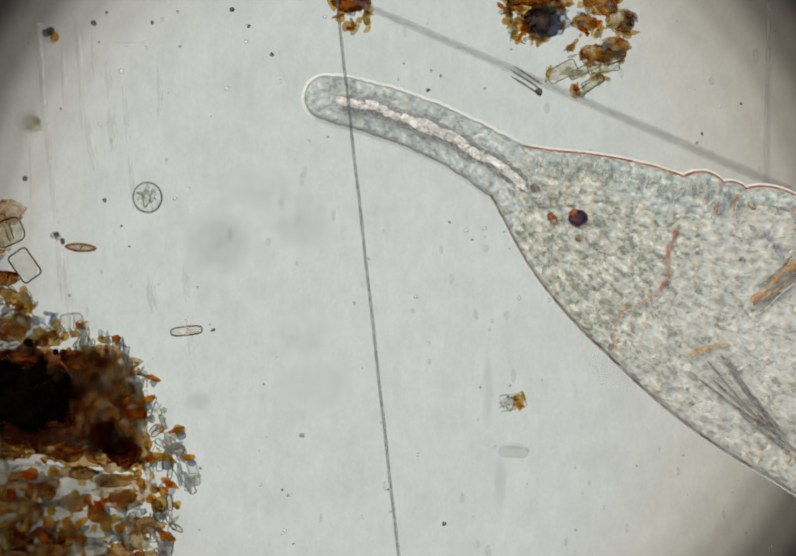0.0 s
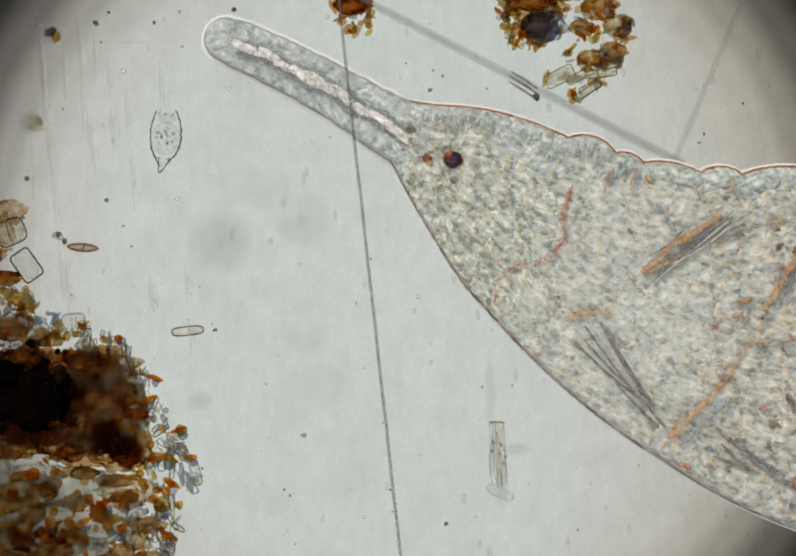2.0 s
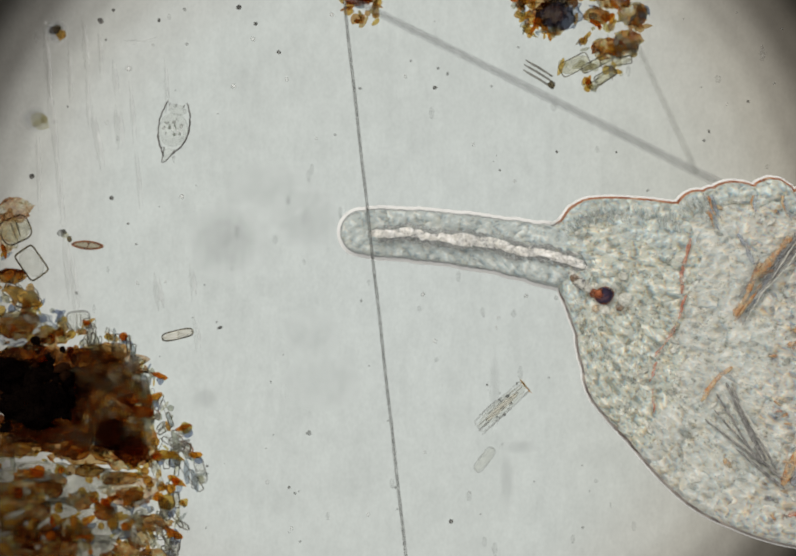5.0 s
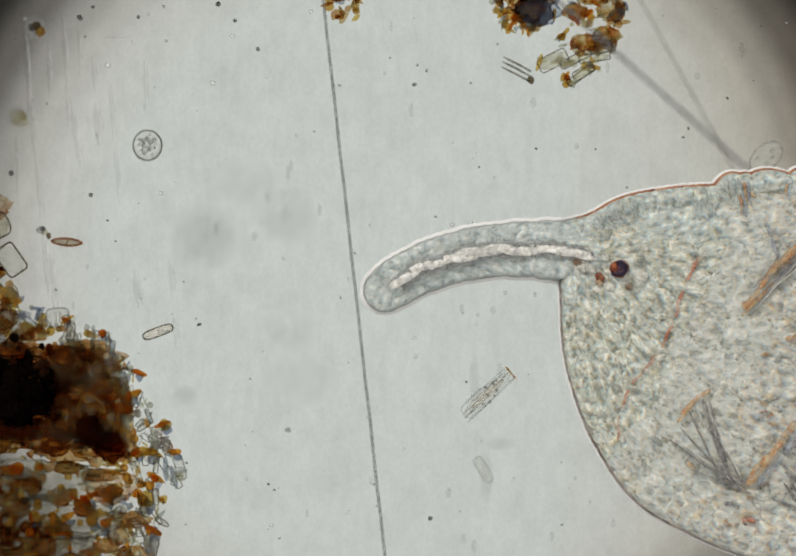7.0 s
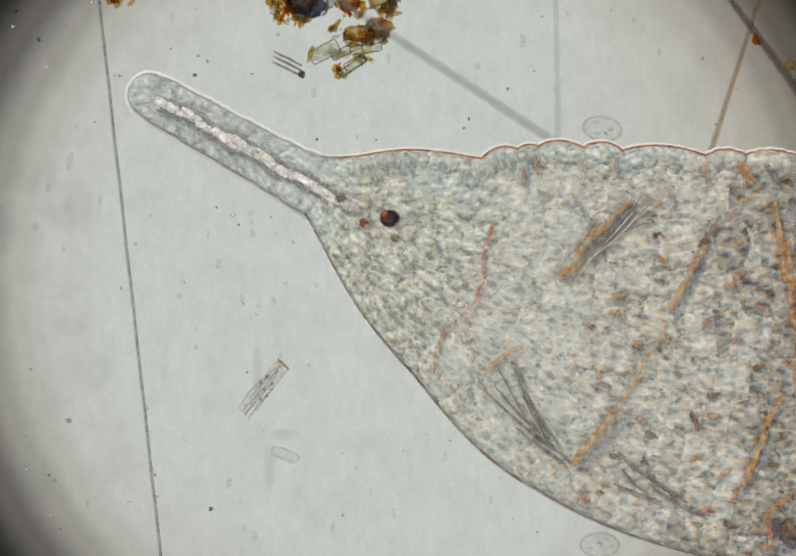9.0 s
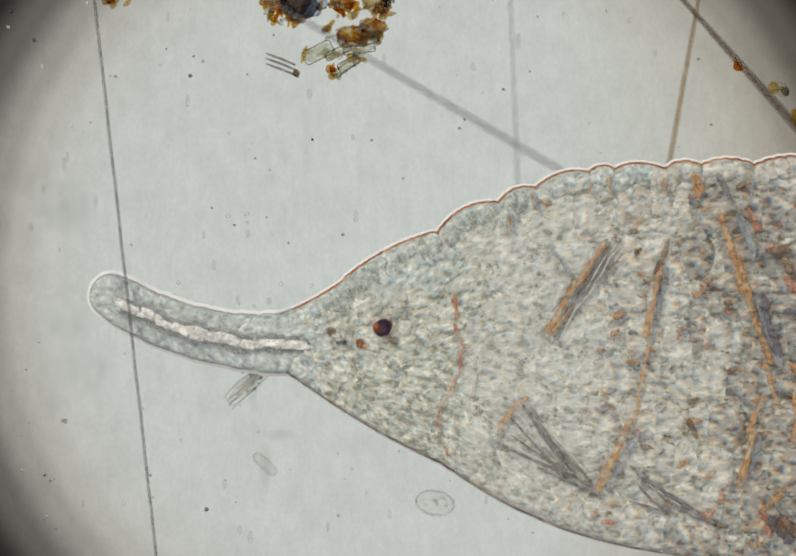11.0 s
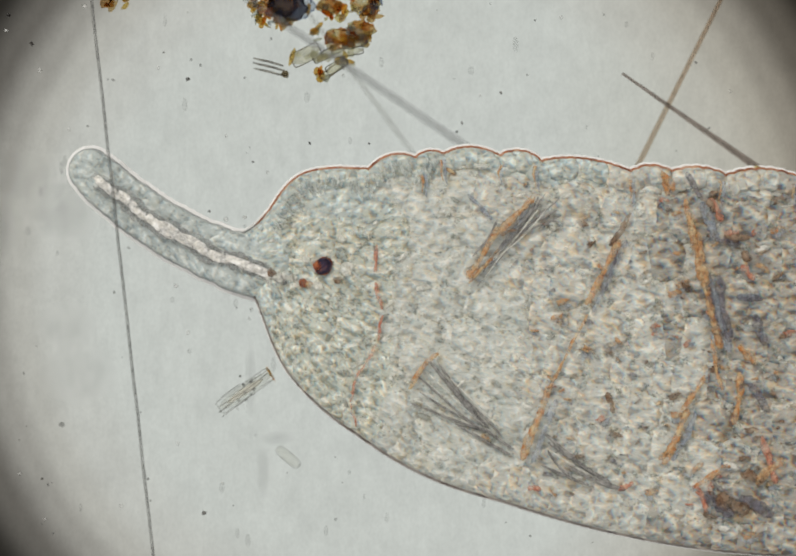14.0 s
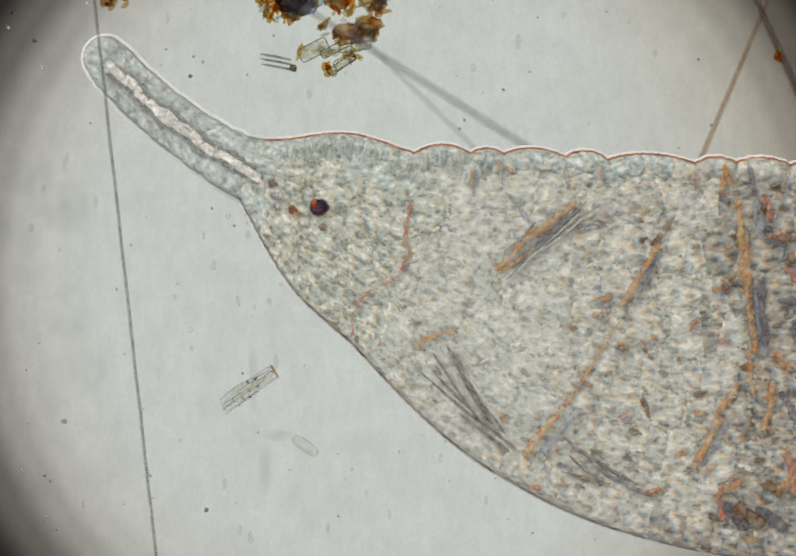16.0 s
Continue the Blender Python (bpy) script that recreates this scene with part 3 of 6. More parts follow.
beat(14.5, ((249, -46), (401, 105), (527, 216)), ((570, 175), (720, 220), (870, 272), (1160, 335), (1385, 328)),
     ((495, 265), (580, 450), (690, 625), (1010, 950), (1340, 1085)), (690, 355), ((1160, 340), (745, 98)), ((925, 255), (850, 185)), (1510, 0), ((1640, 330), (1480, 0)))
beat(15.0, ((226, -34), (375, 153), (503, 281)), ((545, 235), (700, 242), (840, 286), (1060, 305), (1380, 325)),
     ((480, 325), (580, 520), (700, 680), (1000, 950), (1340, 1085)), (655, 380), (720, 95), ((915, 272), (850, 205)), (1515, 20), ((1640, 330), (1490, 0)))
beat(15.5, ((209, 17), (335, 197), (491, 319)), ((525, 270), (680, 260), (815, 290), (1060, 302), (1375, 320)),
     ((465, 375), (570, 540), (695, 685), (1000, 950), (1340, 1085)), (635, 403), (735, 105), ((935, 292), (810, 185)), (1505, 20), ((1640, 330), (1490, 0)))
beat(16.0, ((190, 88), (316, 220), (485, 335)), ((520, 285), (680, 265), (810, 295), (1055, 300), (1380, 315)),
     ((470, 390), (570, 560), (690, 675), (1000, 945), (1340, 1075)), (632, 412), (735, 100), ((940, 297), (820, 180)), (1505, 20), ((1640, 330), (1490, 0)))

# moments between, where it darts
beat(0.7, ((548, 190), (738, 288), (925, 390)), ((945, 340), (1110, 335), (1260, 365), (1460, 390), (1770, 400)),
     ((900, 440), (1000, 580), (1130, 715), (1450, 920), (1750, 1050)), (1058, 468), (735, 35), ((1460, 390), (1475, 10)))
beat(0.8, ((198, 165), (400, 260), (605, 370)), ((630, 318), (800, 325), (970, 350), (1250, 420), (1570, 450)),
     ((590, 405), (740, 560), (900, 680), (1280, 860), (1600, 970)), (757, 441), (700, 40), ((1260, 420), (1330, 100)))
beat(0.9, ((183, 160), (375, 270), (575, 385)), ((615, 345), (790, 335), (950, 352), (1153, 380), (1480, 430)),
     ((560, 430), (650, 560), (780, 690), (1060, 910), (1400, 1005)), (784, 468), (560, 0), ((1160, 370), (1270, 100)))
beat(1.2, ((369, 671), (580, 735), (795, 725)), ((780, 655), (880, 540), (1030, 470), (1190, 410), (1500, 325)),
     ((800, 775), (880, 875), (990, 975), (1180, 1060), (1500, 1110)), (914, 680), (700, 0), ((1190, 400), (1210, 150)))
beat(1.3, ((432, 653), (650, 650), (875, 640)), ((885, 580), (985, 500), (1105, 465), (1235, 415), (1550, 355)),
     ((875, 707), (920, 800), (1000, 905), (1180, 1020), (1500, 1070)), (964, 649), (560, 0), ((1225, 410), (1230, 150)))
beat(1.7, ((412, 10), (600, 85), (785, 195)), ((820, 140), (970, 180), (1110, 235), (1320, 320), (1640, 335)),
     ((752, 243), (835, 410), (960, 580), (1290, 890), (1600, 1050)), (878, 275), (740, 20), ((1325, 320), (1440, 30)))
beat(3.3, ((523, 419), (730, 500), (930, 540)), ((945, 490), (1040, 405), (1160, 350), (1320, 350), (1640, 325)),
     ((933, 585), (975, 710), (1060, 840), (1290, 1000), (1620, 1080)), (1000, 536), (740, 30), ((1320, 340), (1390, 0)))
beat(6.8, ((685, 707), (890, 690), (1100, 650)), ((1120, 600), (1190, 530), (1300, 470), (1500, 430), (1750, 370)),
     ((1100, 712), (1140, 800), (1220, 900), (1400, 1040), (1650, 1120)), (1189, 676), (760, 60), ((1400, 440), (1290, 100)))
beat(12.8, ((275, 95), (440, 200), (625, 310)), ((655, 262), (830, 300), (965, 350), (1120, 330), (1370, 330)),
     ((605, 360), (690, 530), (790, 735), (1040, 985), (1350, 1080)), (788, 446), (520, 0), ((980, 340), (840, 190)), (1470, 0))
beat(13.8, ((18, 150), (205, 235), (400, 310)), ((430, 262), (560, 232), (690, 255), (930, 320), (1280, 345)),
     ((387, 355), (400, 540), (560, 740), (900, 920), (1280, 1050)), (532, 378), (560, 60), ((800, 320), (740, 120)), (1480, 20))
beat(14.2, ((288, 275), (500, 250), (690, 280)), ((710, 222), (830, 250), (960, 315), (1100, 310), (1330, 328)),
     ((660, 325), (650, 500), (740, 730), (1020, 985), (1350, 1080)), (784, 369), (740, 110), ((920, 285), (800, 170)), (1470, 0))
BEATS.sort(key=lambda b: b["t"])

# the folds of the back: where along the body each begins and ends, and how far it swells
FOLDS = [(0.252, 0.378, 36), (0.378, 0.430, 12), (0.430, 0.552, 24), (0.552, 0.608, 17), (0.608, 0.744, 23), (0.744, 0.786, 14), (0.786, 0.85, 18), (0.85, 0.93, 20), (0.93, 1.0, 16)]


def swell(s):
    for a, b, h in FOLDS:
        if a <= s <= b:
            return (9 if s < 0.378 else 4) + h * (max(0.0, 1 - (2 * (s - a) / (b - a) - 1) ** 2) ** 0.8 - 0.92)
    return -5.0 * min(1.0, max(0.0, (s - 0.2) / 0.05))


def along(points, s):
    """A smooth line through the six points at KNOTS."""
    i = int(np.clip(np.searchsorted(KNOTS, s, "right") - 1, 0, 4))
    tang = []
    for j in (i, i + 1):
        a, b = max(j - 1, 0), min(j + 1, 5)
        tang.append((points[b] - points[a]) / (KNOTS[b] - KNOTS[a]))
    h = KNOTS[i + 1] - KNOTS[i]
    u = (s - KNOTS[i]) / h
    return ((2 * u**3 - 3 * u**2 + 1) * points[i] + (u**3 - 2 * u**2 + u) * h * tang[0]
            + (3 * u**2 - 2 * u**3) * points[i + 1] + (u**3 - u**2) * h * tang[1])


def inset(b, side, s, r):
    """A point of the body r inside its edge, and the heading there."""
    line, other = (b["back"], b["belly"]) if side > 0 else (b["belly"], b["back"])
    e, d = along(line, s), along(line, min(s + 0.01, 1)) - along(line, max(s - 0.01, 0))
    n = np.array((-d[1], d[0])) / np.hypot(*d)
    if np.dot(n, along(other, s) - e) < 0:
        n = -n
    if side > 0:
        r = r - swell(s)
    elif 0.25 < s < 0.5:
        r = r - 9 * math.sin(math.pi * (s - 0.25) / 0.25)
    return e + n * r, math.degrees(math.atan2(-d[1], d[0]))


def within(b, s, v, r=45.0):
    """A point of the body, v from 0 at the belly to 1 at the back."""
    lo, a0 = inset(b, -1, s, r)
    hi, a1 = inset(b, 1, s, r)
    return lo + (hi - lo) * v, a0 + (a1 - a0) * v


def seat(b, x, y):
    """Where in the body a plan point of that beat lies, as s and v."""
    best = (1e18, 0, 0)
    for s in np.linspace(0, 1, 101):
        lo, hi = along(b["belly"], s), along(b["back"], s)
        d = hi - lo
        v = float(np.clip(np.dot(np.array((x, y)) - lo, d) / np.dot(d, d), 0, 1))
        q = lo + d * v
        m = (q[0] - x) ** 2 + (q[1] - y) ** 2
        if m < best[0]:
            best = (m, s, v)
    return best[1], best[2]


# the organs slide inside the skin as the body shortens: how far, at five places along it
SLIDES = []
ORGANS = np.array([(790, 520), (1058, 475), (925, 798), (1045, 895), (1195, 925)], float)


def slid(t, throat, crease, bristles, septum, rear):
    SLIDES.append((t, np.array([throat, crease, bristles, septum, rear], float)))


slid(0.0, (5, 9), (36, 15), (60, 0), (50, 0), (60, 0))
slid(1.0, (8, 18), (66, 23), (60, -25), (44, -24), (61, 8))
slid(1.5, (40, 26), (60, 30), (43, 17), (21, 10), (70, 20))
slid(2.0, (29, 11), (17, 5), (26, -17), (2, -5), (28, 7))
slid(3.0, (24, 8), (17, 5), (26, -17), (2, -5), (28, 7))
slid(3.5, (-15, -37), (28, 32), (55, -20), (75, -7), (80, 0))
slid(4.0, (50, -40), (58, 26), (100, -22), (95, -20), (95, 0))
slid(6.5, (20, -20), (50, -55), (105, -55), (95, -45), (95, -20))
slid(7.0, (10, 10), (65, 10), (105, 5), (100, -28), (100, 0))
slid(7.5, (39, 15), (60, 8), (65, -16), (39, -29), (87, 2))
slid(8.0, (46, 30), (105, 17), (47, 17), (44, 6), (84, 13))
slid(8.5, (34, -4), (62, 20), (12, -3), (22, -30), (43, 2))
slid(9.0, (33, 20), (75, 9), (49, 10), (51, 4), (74, 30))
slid(11.5, (4, 7), (-8, 58), (44, -18), (65, -9), (105, 25))
slid(12.0, (45, -35), (32, 32), (26, -23), (68, -50), (115, 14))
slid(12.5, (10, 15), (10, 45), (54, -30), (82, -50), (105, 16))
slid(13.0, (43, -31), (18, 12), (28, -19), (0, -10), (-30, -3))
slid(13.5, (0, 0), (-85, -33), (-5, -32), (0, -30), (-58, -44))
slid(14.0, (-6, 30), (29, -10), (11, -55), (31, -26), (-45, -10))
slid(14.5, (0, 0), (0, 0), (0, 0), (0, 0), (0, 0))
slid(16.0, (0, 0), (0, 0), (0, 0), (0, 0), (0, 0))


def slide(b, x, y):
    """How far an organ that rests at x, y has slid at that beat."""
    times = [t for t, _ in SLIDES]
    now = [[np.interp(b["t"], times, [o[i][k] for _, o in SLIDES]) for k in (0, 1)] for i in range(len(ORGANS))]
    w = 1 / (np.sum((ORGANS - (x, y)) ** 2, axis=1) + 70.0 ** 2) ** 1.5
    return (w[:, None] * np.array(now)).sum(axis=0) / w.sum()


def seated(b, sv):
    lo, hi = along(b["belly"], sv[0]), along(b["back"], sv[0])
    return lo + (hi - lo) * sv[1]


def snout_at(b, u):
    """A point of the snout's middle line (0 at the tip), and its heading."""
    a, m, c = b["snout"]
    k = 2 * m - (a + c) / 2
    d = 2 * (1 - u) * (k - a) + 2 * u * (c - k)
    return (1 - u) ** 2 * a + 2 * u * (1 - u) * k + u * u * c, d


MOVES = []  # each moving part with its rows


def key_rows(ob, where):
    """where(beat) gives a plan point, a height and a turn in degrees."""
    rows, last = [], None
    for b in BEATS:
        p, z, turn = where(b)
        while last is not None and turn - last > 180:
            turn -= 360
        while last is not None and turn - last < -180:
            turn += 360
        last = turn
        q = spot(p[0], p[1], z, b["t"])
        rows.append((b["t"], pose(q.x, q.y, z, 0, 0, turn)))
    MOVES.append((ob, rows))


def worm():
    w = tagged(new("worm"), "translucent grey freshwater worm with long snout and dark eyespot", "worm")
    rnd = random.Random(5)
    u = UNIT
    skins = {}

    def layered(r, flesh, rim, halo, key, rim_w=3.0, halo_w=8.0, top=0.056):
        if key not in skins:
            skins[key] = (mesh_of("flesh", flat_cushion(r * u, 0.012, top) if flesh is SNOUT else cushion(r * u, 0.012, top, wobble=0.008, seed=len(skins)), flesh),
                          mesh_of("cuticle", wafer((r + rim_w) * u, 0.036, 0.043), rim) if rim else None,
                          mesh_of("halo_wafer", wafer((r + halo_w) * u, 0.030, 0.0355), halo) if halo else None)
        return skins[key]

    def piece(name, meshes, bed=None):
        ob = part(name, meshes[0], None, w)
        if bed:
            tagged(part("granule_bed", bed, None, ob), kind="stuff")
        if meshes[1]:
            part("cuticle", meshes[1], None, ob, "thin dark cuticle edge")
        if meshes[2]:
            part("mucus_film", meshes[2], None, ob, "pale rim painted as the bright optical halo")
        return ob

    beds = {r: [granule_bed(r * u * 0.96, n, 0.0575, 60 + k) for k in range(4)] for r, n in ((62, 72), (42, 44), (61, 34))}
    # the two edges of the body, one cushion beside the next
    for side in (1, -1):
        count = 100 if side > 0 else 90
        for i in range(count):
            s = i / (count - 1)
            r = 24 if side > 0 else 30 + 18 * min(1, s / 0.2)
            rk = round(r / 6) * 6
            # belly takes the darker rear flesh early: thicker there, and vignette painted in
            flesh = (BACK if s < 0.7 else FLESH_WARM if s < 0.9 else FLESH_REAR) if side > 0 else (BACK if s < 0.05 else FLESH_HEAD if s < 0.28 else FLESH if s < 0.46 else FLESH_WARM if s < 0.70 else FLESH_REAR)
            ob = piece("back_muscle" if side > 0 else "belly_muscle",
                       layered(rk, flesh, CUTICLE if side > 0 else CUTICLE_BELLY, HALO, (rk, flesh.name, side), 3.2 if side > 0 else 2.4, 7.6 if side > 0 else 5.0))
            z = rnd.uniform(-0.002, 0.002)
            key_rows(ob, lambda b, side=side, s=s, rk=rk, z=z: (lambda pa: (pa[0], z + 0.001, pa[1]))(inset(b, side, s, rk + 3)))
    # a bed of flesh under the seam of the back
    for i in range(44):
        s = (i + 0.5) / 44
        flesh = BACK if s < 0.7 else FLESH_WARM if s < 0.9 else FLESH_REAR
        ob = piece("back_tissue", layered(42, flesh, None, None, ("seam", 42, flesh.name), top=0.0535))
        z = rnd.uniform(-0.001, 0.001)
        key_rows(ob, lambda b, s=s, z=z: (lambda pa: (pa[0], z, pa[1]))(inset(b, 1, s, 62)))
    # the filling between them
    for i in range(34):
        for j in range(8):
            s, v = (i + 0.5 * (j % 2)) / 34, (j + 0.5) / 8
            if s < 0.06 and j % 2:
                continue
            r = 42 if s < 0.1 else 62
            warm = s + 0.12 * rnd.random() > 0.60
            pale = s < 0.045 or (s < 0.30 and j >= 7)
            flesh = BACK if pale else FLESH_REAR if s + 0.10 * rnd.random() > 0.84 else FLESH_WARM if warm else FLESH_HEAD if s + 0.05 * rnd.random() < 0.30 else FLESH
            ob = piece("body_tissue", layered(r, flesh, None, None, ("fill", r, flesh.name, rnd.randrange(3)), top=0.058), None if pale else beds[61 if r == 62 and 0.33 < s < 0.6 else r][rnd.randrange(4)])
            z = rnd.uniform(-0.002, 0.003)
            key_rows(ob, lambda b, s=s, v=v, z=z, r=r: (lambda pa: (pa[0], z, pa[1]))(within(b, s, v, r + 2)))
    # the snout
    rings = 22
    for i in range(rings + 4):
        f = i / (rings - 1)
        r = 41 if i < 1 else 44 if i < 2 else 46 if f < 0.25 else 48 if f < 0.5 else 50 if f < 0.75 else 53 if f < 0.88 else 57 if i < rings + 2 else 48 if i < rings + 3 else 36
        rise = 0.052 + 0.0072 * min(1.0, max(0.0, (f - 0.62) / 0.36))
        ob = piece("snout_ring", layered(r, SNOUT if i < rings - 1 else BACK, CUTICLE_GREY if i < rings + 2 else None, HALO if i < rings + 2 else None, ("snout", r, round(rise, 4), i < rings - 1), 2.0, 8.5, rise))

        def ring(b, f=f, sway=0.0):
            a, m, c = b["snout"]
            start = 46.0 / max(1.0, np.hypot(*(c - a)))
            q = start + (1 - start) * f
            p, d = snout_at(b, q)
            n = np.array((-d[1], d[0])) / np.hypot(*d)
            return p + n * sway, math.degrees(math.atan2(-d[1], d[0]))
        z = rnd.uniform(-0.0002, 0.0002) - (0.0012 if i >= rings + 1 else 0.0)
        key_rows(ob, lambda b, ring=ring, z=z: (ring(b)[0], z, ring(b)[1]))
        if i >= 2 and i < rings + 1:
            sway = 4 * math.sin(0.9 * i) + rnd.uniform(-4, 4)
            kind = rnd.randrange(4)
            if ("lu", kind) not in skins:
                skins["lw", kind] = mesh_of("lumen_wall", wafer((18 + kind) * u, 0.0530, 0.0536 + kind * 0.0002, sx=1.2, sy=0.95, wobble=0.12, seed=kind), LUMEN_WALL)
                skins["lu", kind] = mesh_of("lumen", wafer((9.3 + 1.3 * kind) * u, 0.0546, 0.0550 + kind * 0.0002, sx=2.1, sy=0.68, wobble=0.18, seed=kind + 9), LUMEN)
            wall = part("lumen_wall", skins["lw", kind], None, w)
            core = part("lumen", skins["lu", kind], None, w, "bright hollow core of the snout")
            lift = 0.0075
            key_rows(wall, lambda b, ring=ring, sway=sway, lift=lift: (ring(b, sway=sway)[0], lift, ring(b)[1]))
            key_rows(core, lambda b, ring=ring, sway=sway, lift=lift: (ring(b, sway=sway)[0], lift, ring(b)[1]))
    # the neck: flesh that rounds off the corner between snout and back
    for i in range(9):
        f = 0.12 + 0.76 * i / 8

        def neck(b, f=f):
            p, d = snout_at(b, 0.88)
            n = np.array((-d[1], d[0])) / np.hypot(*d)
            if np.dot(n, b["back"][0] - b["belly"][0]) < 0:
                n = -n
            a, m, c = p + 51 * n, b["back"][0], along(b["back"], 0.045)
            q = (1 - f) ** 2 * a + 2 * f * (1 - f) * m + f * f * c
            h = 2 * (1 - f) * (m - a) + 2 * f * (c - m)
            k = np.array((-h[1], h[0])) / np.hypot(*h)
            if np.dot(k, b["belly"][0] - q) < 0:
                k = -k
            return q + 26 * k, 0.0005, math.degrees(math.atan2(-h[1], h[0]))
        key_rows(piece("neck_muscle", layered(24, BACK, CUTICLE if i > 4 else CUTICLE_GREY, HALO, ("neck", i > 4), 2.8, 7.6, 0.0565)), neck)
    # eyespot and smaller pigment spots
    eye = part("eyespot", turned([(12 * u, 0.056), (16.5 * u, 0.060), (16 * u, 0.066), (11 * u, 0.070), (3 * u, 0.071)], sides=18, wobble=0.04, seed=3), EYE_DARK, w, "dark purple-black round eyespot")
    part("eye_rim", turned([(13 * u, 0.054), (18.5 * u, 0.057), (18 * u, 0.062), (10 * u, 0.0635)], sides=18, wobble=0.06, seed=4), EYE_RED, eye, "reddish rim of pigment")
    cap = part("eye_cap", cushion(9 * u, 0.064, 0.0722, wobble=0.1, seed=6), EYE_RED, eye, "rust-coloured side of the eyespot")
    cap.location = (-9 * u, 6 * u, 0)
    key_rows(eye, lambda b: (b["eye"], 0.0, inset(b, 1, 0.12, 0)[1]))
    for dx, dy, r, m in ((-50, 6, 9, EYE_RED), (-82, -24, 12, INK_FIBRE), (-90, -44, 9, BROWN_FIBRE), (42, 0, 12, FLECK_GREY), (8, 38, 8, BROWN_FIBRE), (-44, 14, 8, ORANGE_FIBRE), (34, 30, 15, FLECK_PALE), (-28, 26, 11, FLECK_PALE), (-70, -22, 13, FLECK_PALE), (-20, -30, 9, FLECK_PALE), (58, -24, 9, FLECK_PALE), (-84, -30, 12, FLECK_PALE)):
        sp = part("pigment_spot", cushion(r * u, 0.050, 0.066, wobble=0.08, seed=r), m, w)

        def off(b, dx=dx, dy=dy):
            a = math.radians(-inset(b, 1, 0.12, 0)[1])
            k = float(np.clip(np.hypot(*(b["eye"] - b["snout"][2])) / 125, 0.35, 1.0)) if dx < -45 else 1.0
            return b["eye"] + k * np.array((dx * math.cos(a) - dy * math.sin(a), dx * math.sin(a) + dy * math.cos(a))), 0.0, 0.0
        key_rows(sp, off)

    # fibres, septa and bristles within the body, by their two ends at one beat
    late = next(b for b in BEATS if b["t"] == 15.5)

    def strand(name, material, x0, y0, x1, y1, r0, r1, z=0.064, label="", bow=0.0, flat=0.6, jag=1.0):
        a, c = seat(late, x0, y0), seat(late, x1, y1)
        ln = math.hypot(x1 - x0, y1 - y0) * u
        pts, rad = [], []
        n = max(7, int(ln / u / 9))
        for i in range(n + 1):
            f = i / n
            pts.append((ln * (f - 0.5), bow * u * math.sin(math.pi * f) + jag * u * (1.0 * math.sin(7 * f + x0) + rnd.uniform(-0.9, 0.9)), 0))
            rad.append(u * (r0 + (r1 - r0) * f) * (1 + jag * (0.2 * math.sin(9 * f + y0) + rnd.uniform(-0.28, 0.28))) * (0.45 if i in (0, n) else 1))
        ob = part(name, tube(pts, rad, 7, flat), material, w, label)
        lift = z + rnd.uniform(-0.0008, 0.0008)

        def where(b):
            p, q = (seated(b, e) + slide(b, x, y) * min(1.0, 8 * (1 - e[1])) for e, x, y in ((a, x0, y0), (c, x1, y1)))
            d = q - p
            return (p + q) / 2, lift, math.degrees(math.atan2(-d[1], d[0]))
        key_rows(ob, where)
        return ob

    for x0, y0, x1, y1, r in ((820, 395, 806, 450, 5), (806, 450, 806, 505, 5), (806, 505, 790, 552, 4.5), (790, 552, 720, 588, 4.5), (720, 588, 700, 625, 4), (700, 625, 696, 672, 3)):
        strand("throat_fibre", RED_FIBRE, x0, y0, x1, y1, r * 0.75, r * 0.65, label="thin red throat fibre")
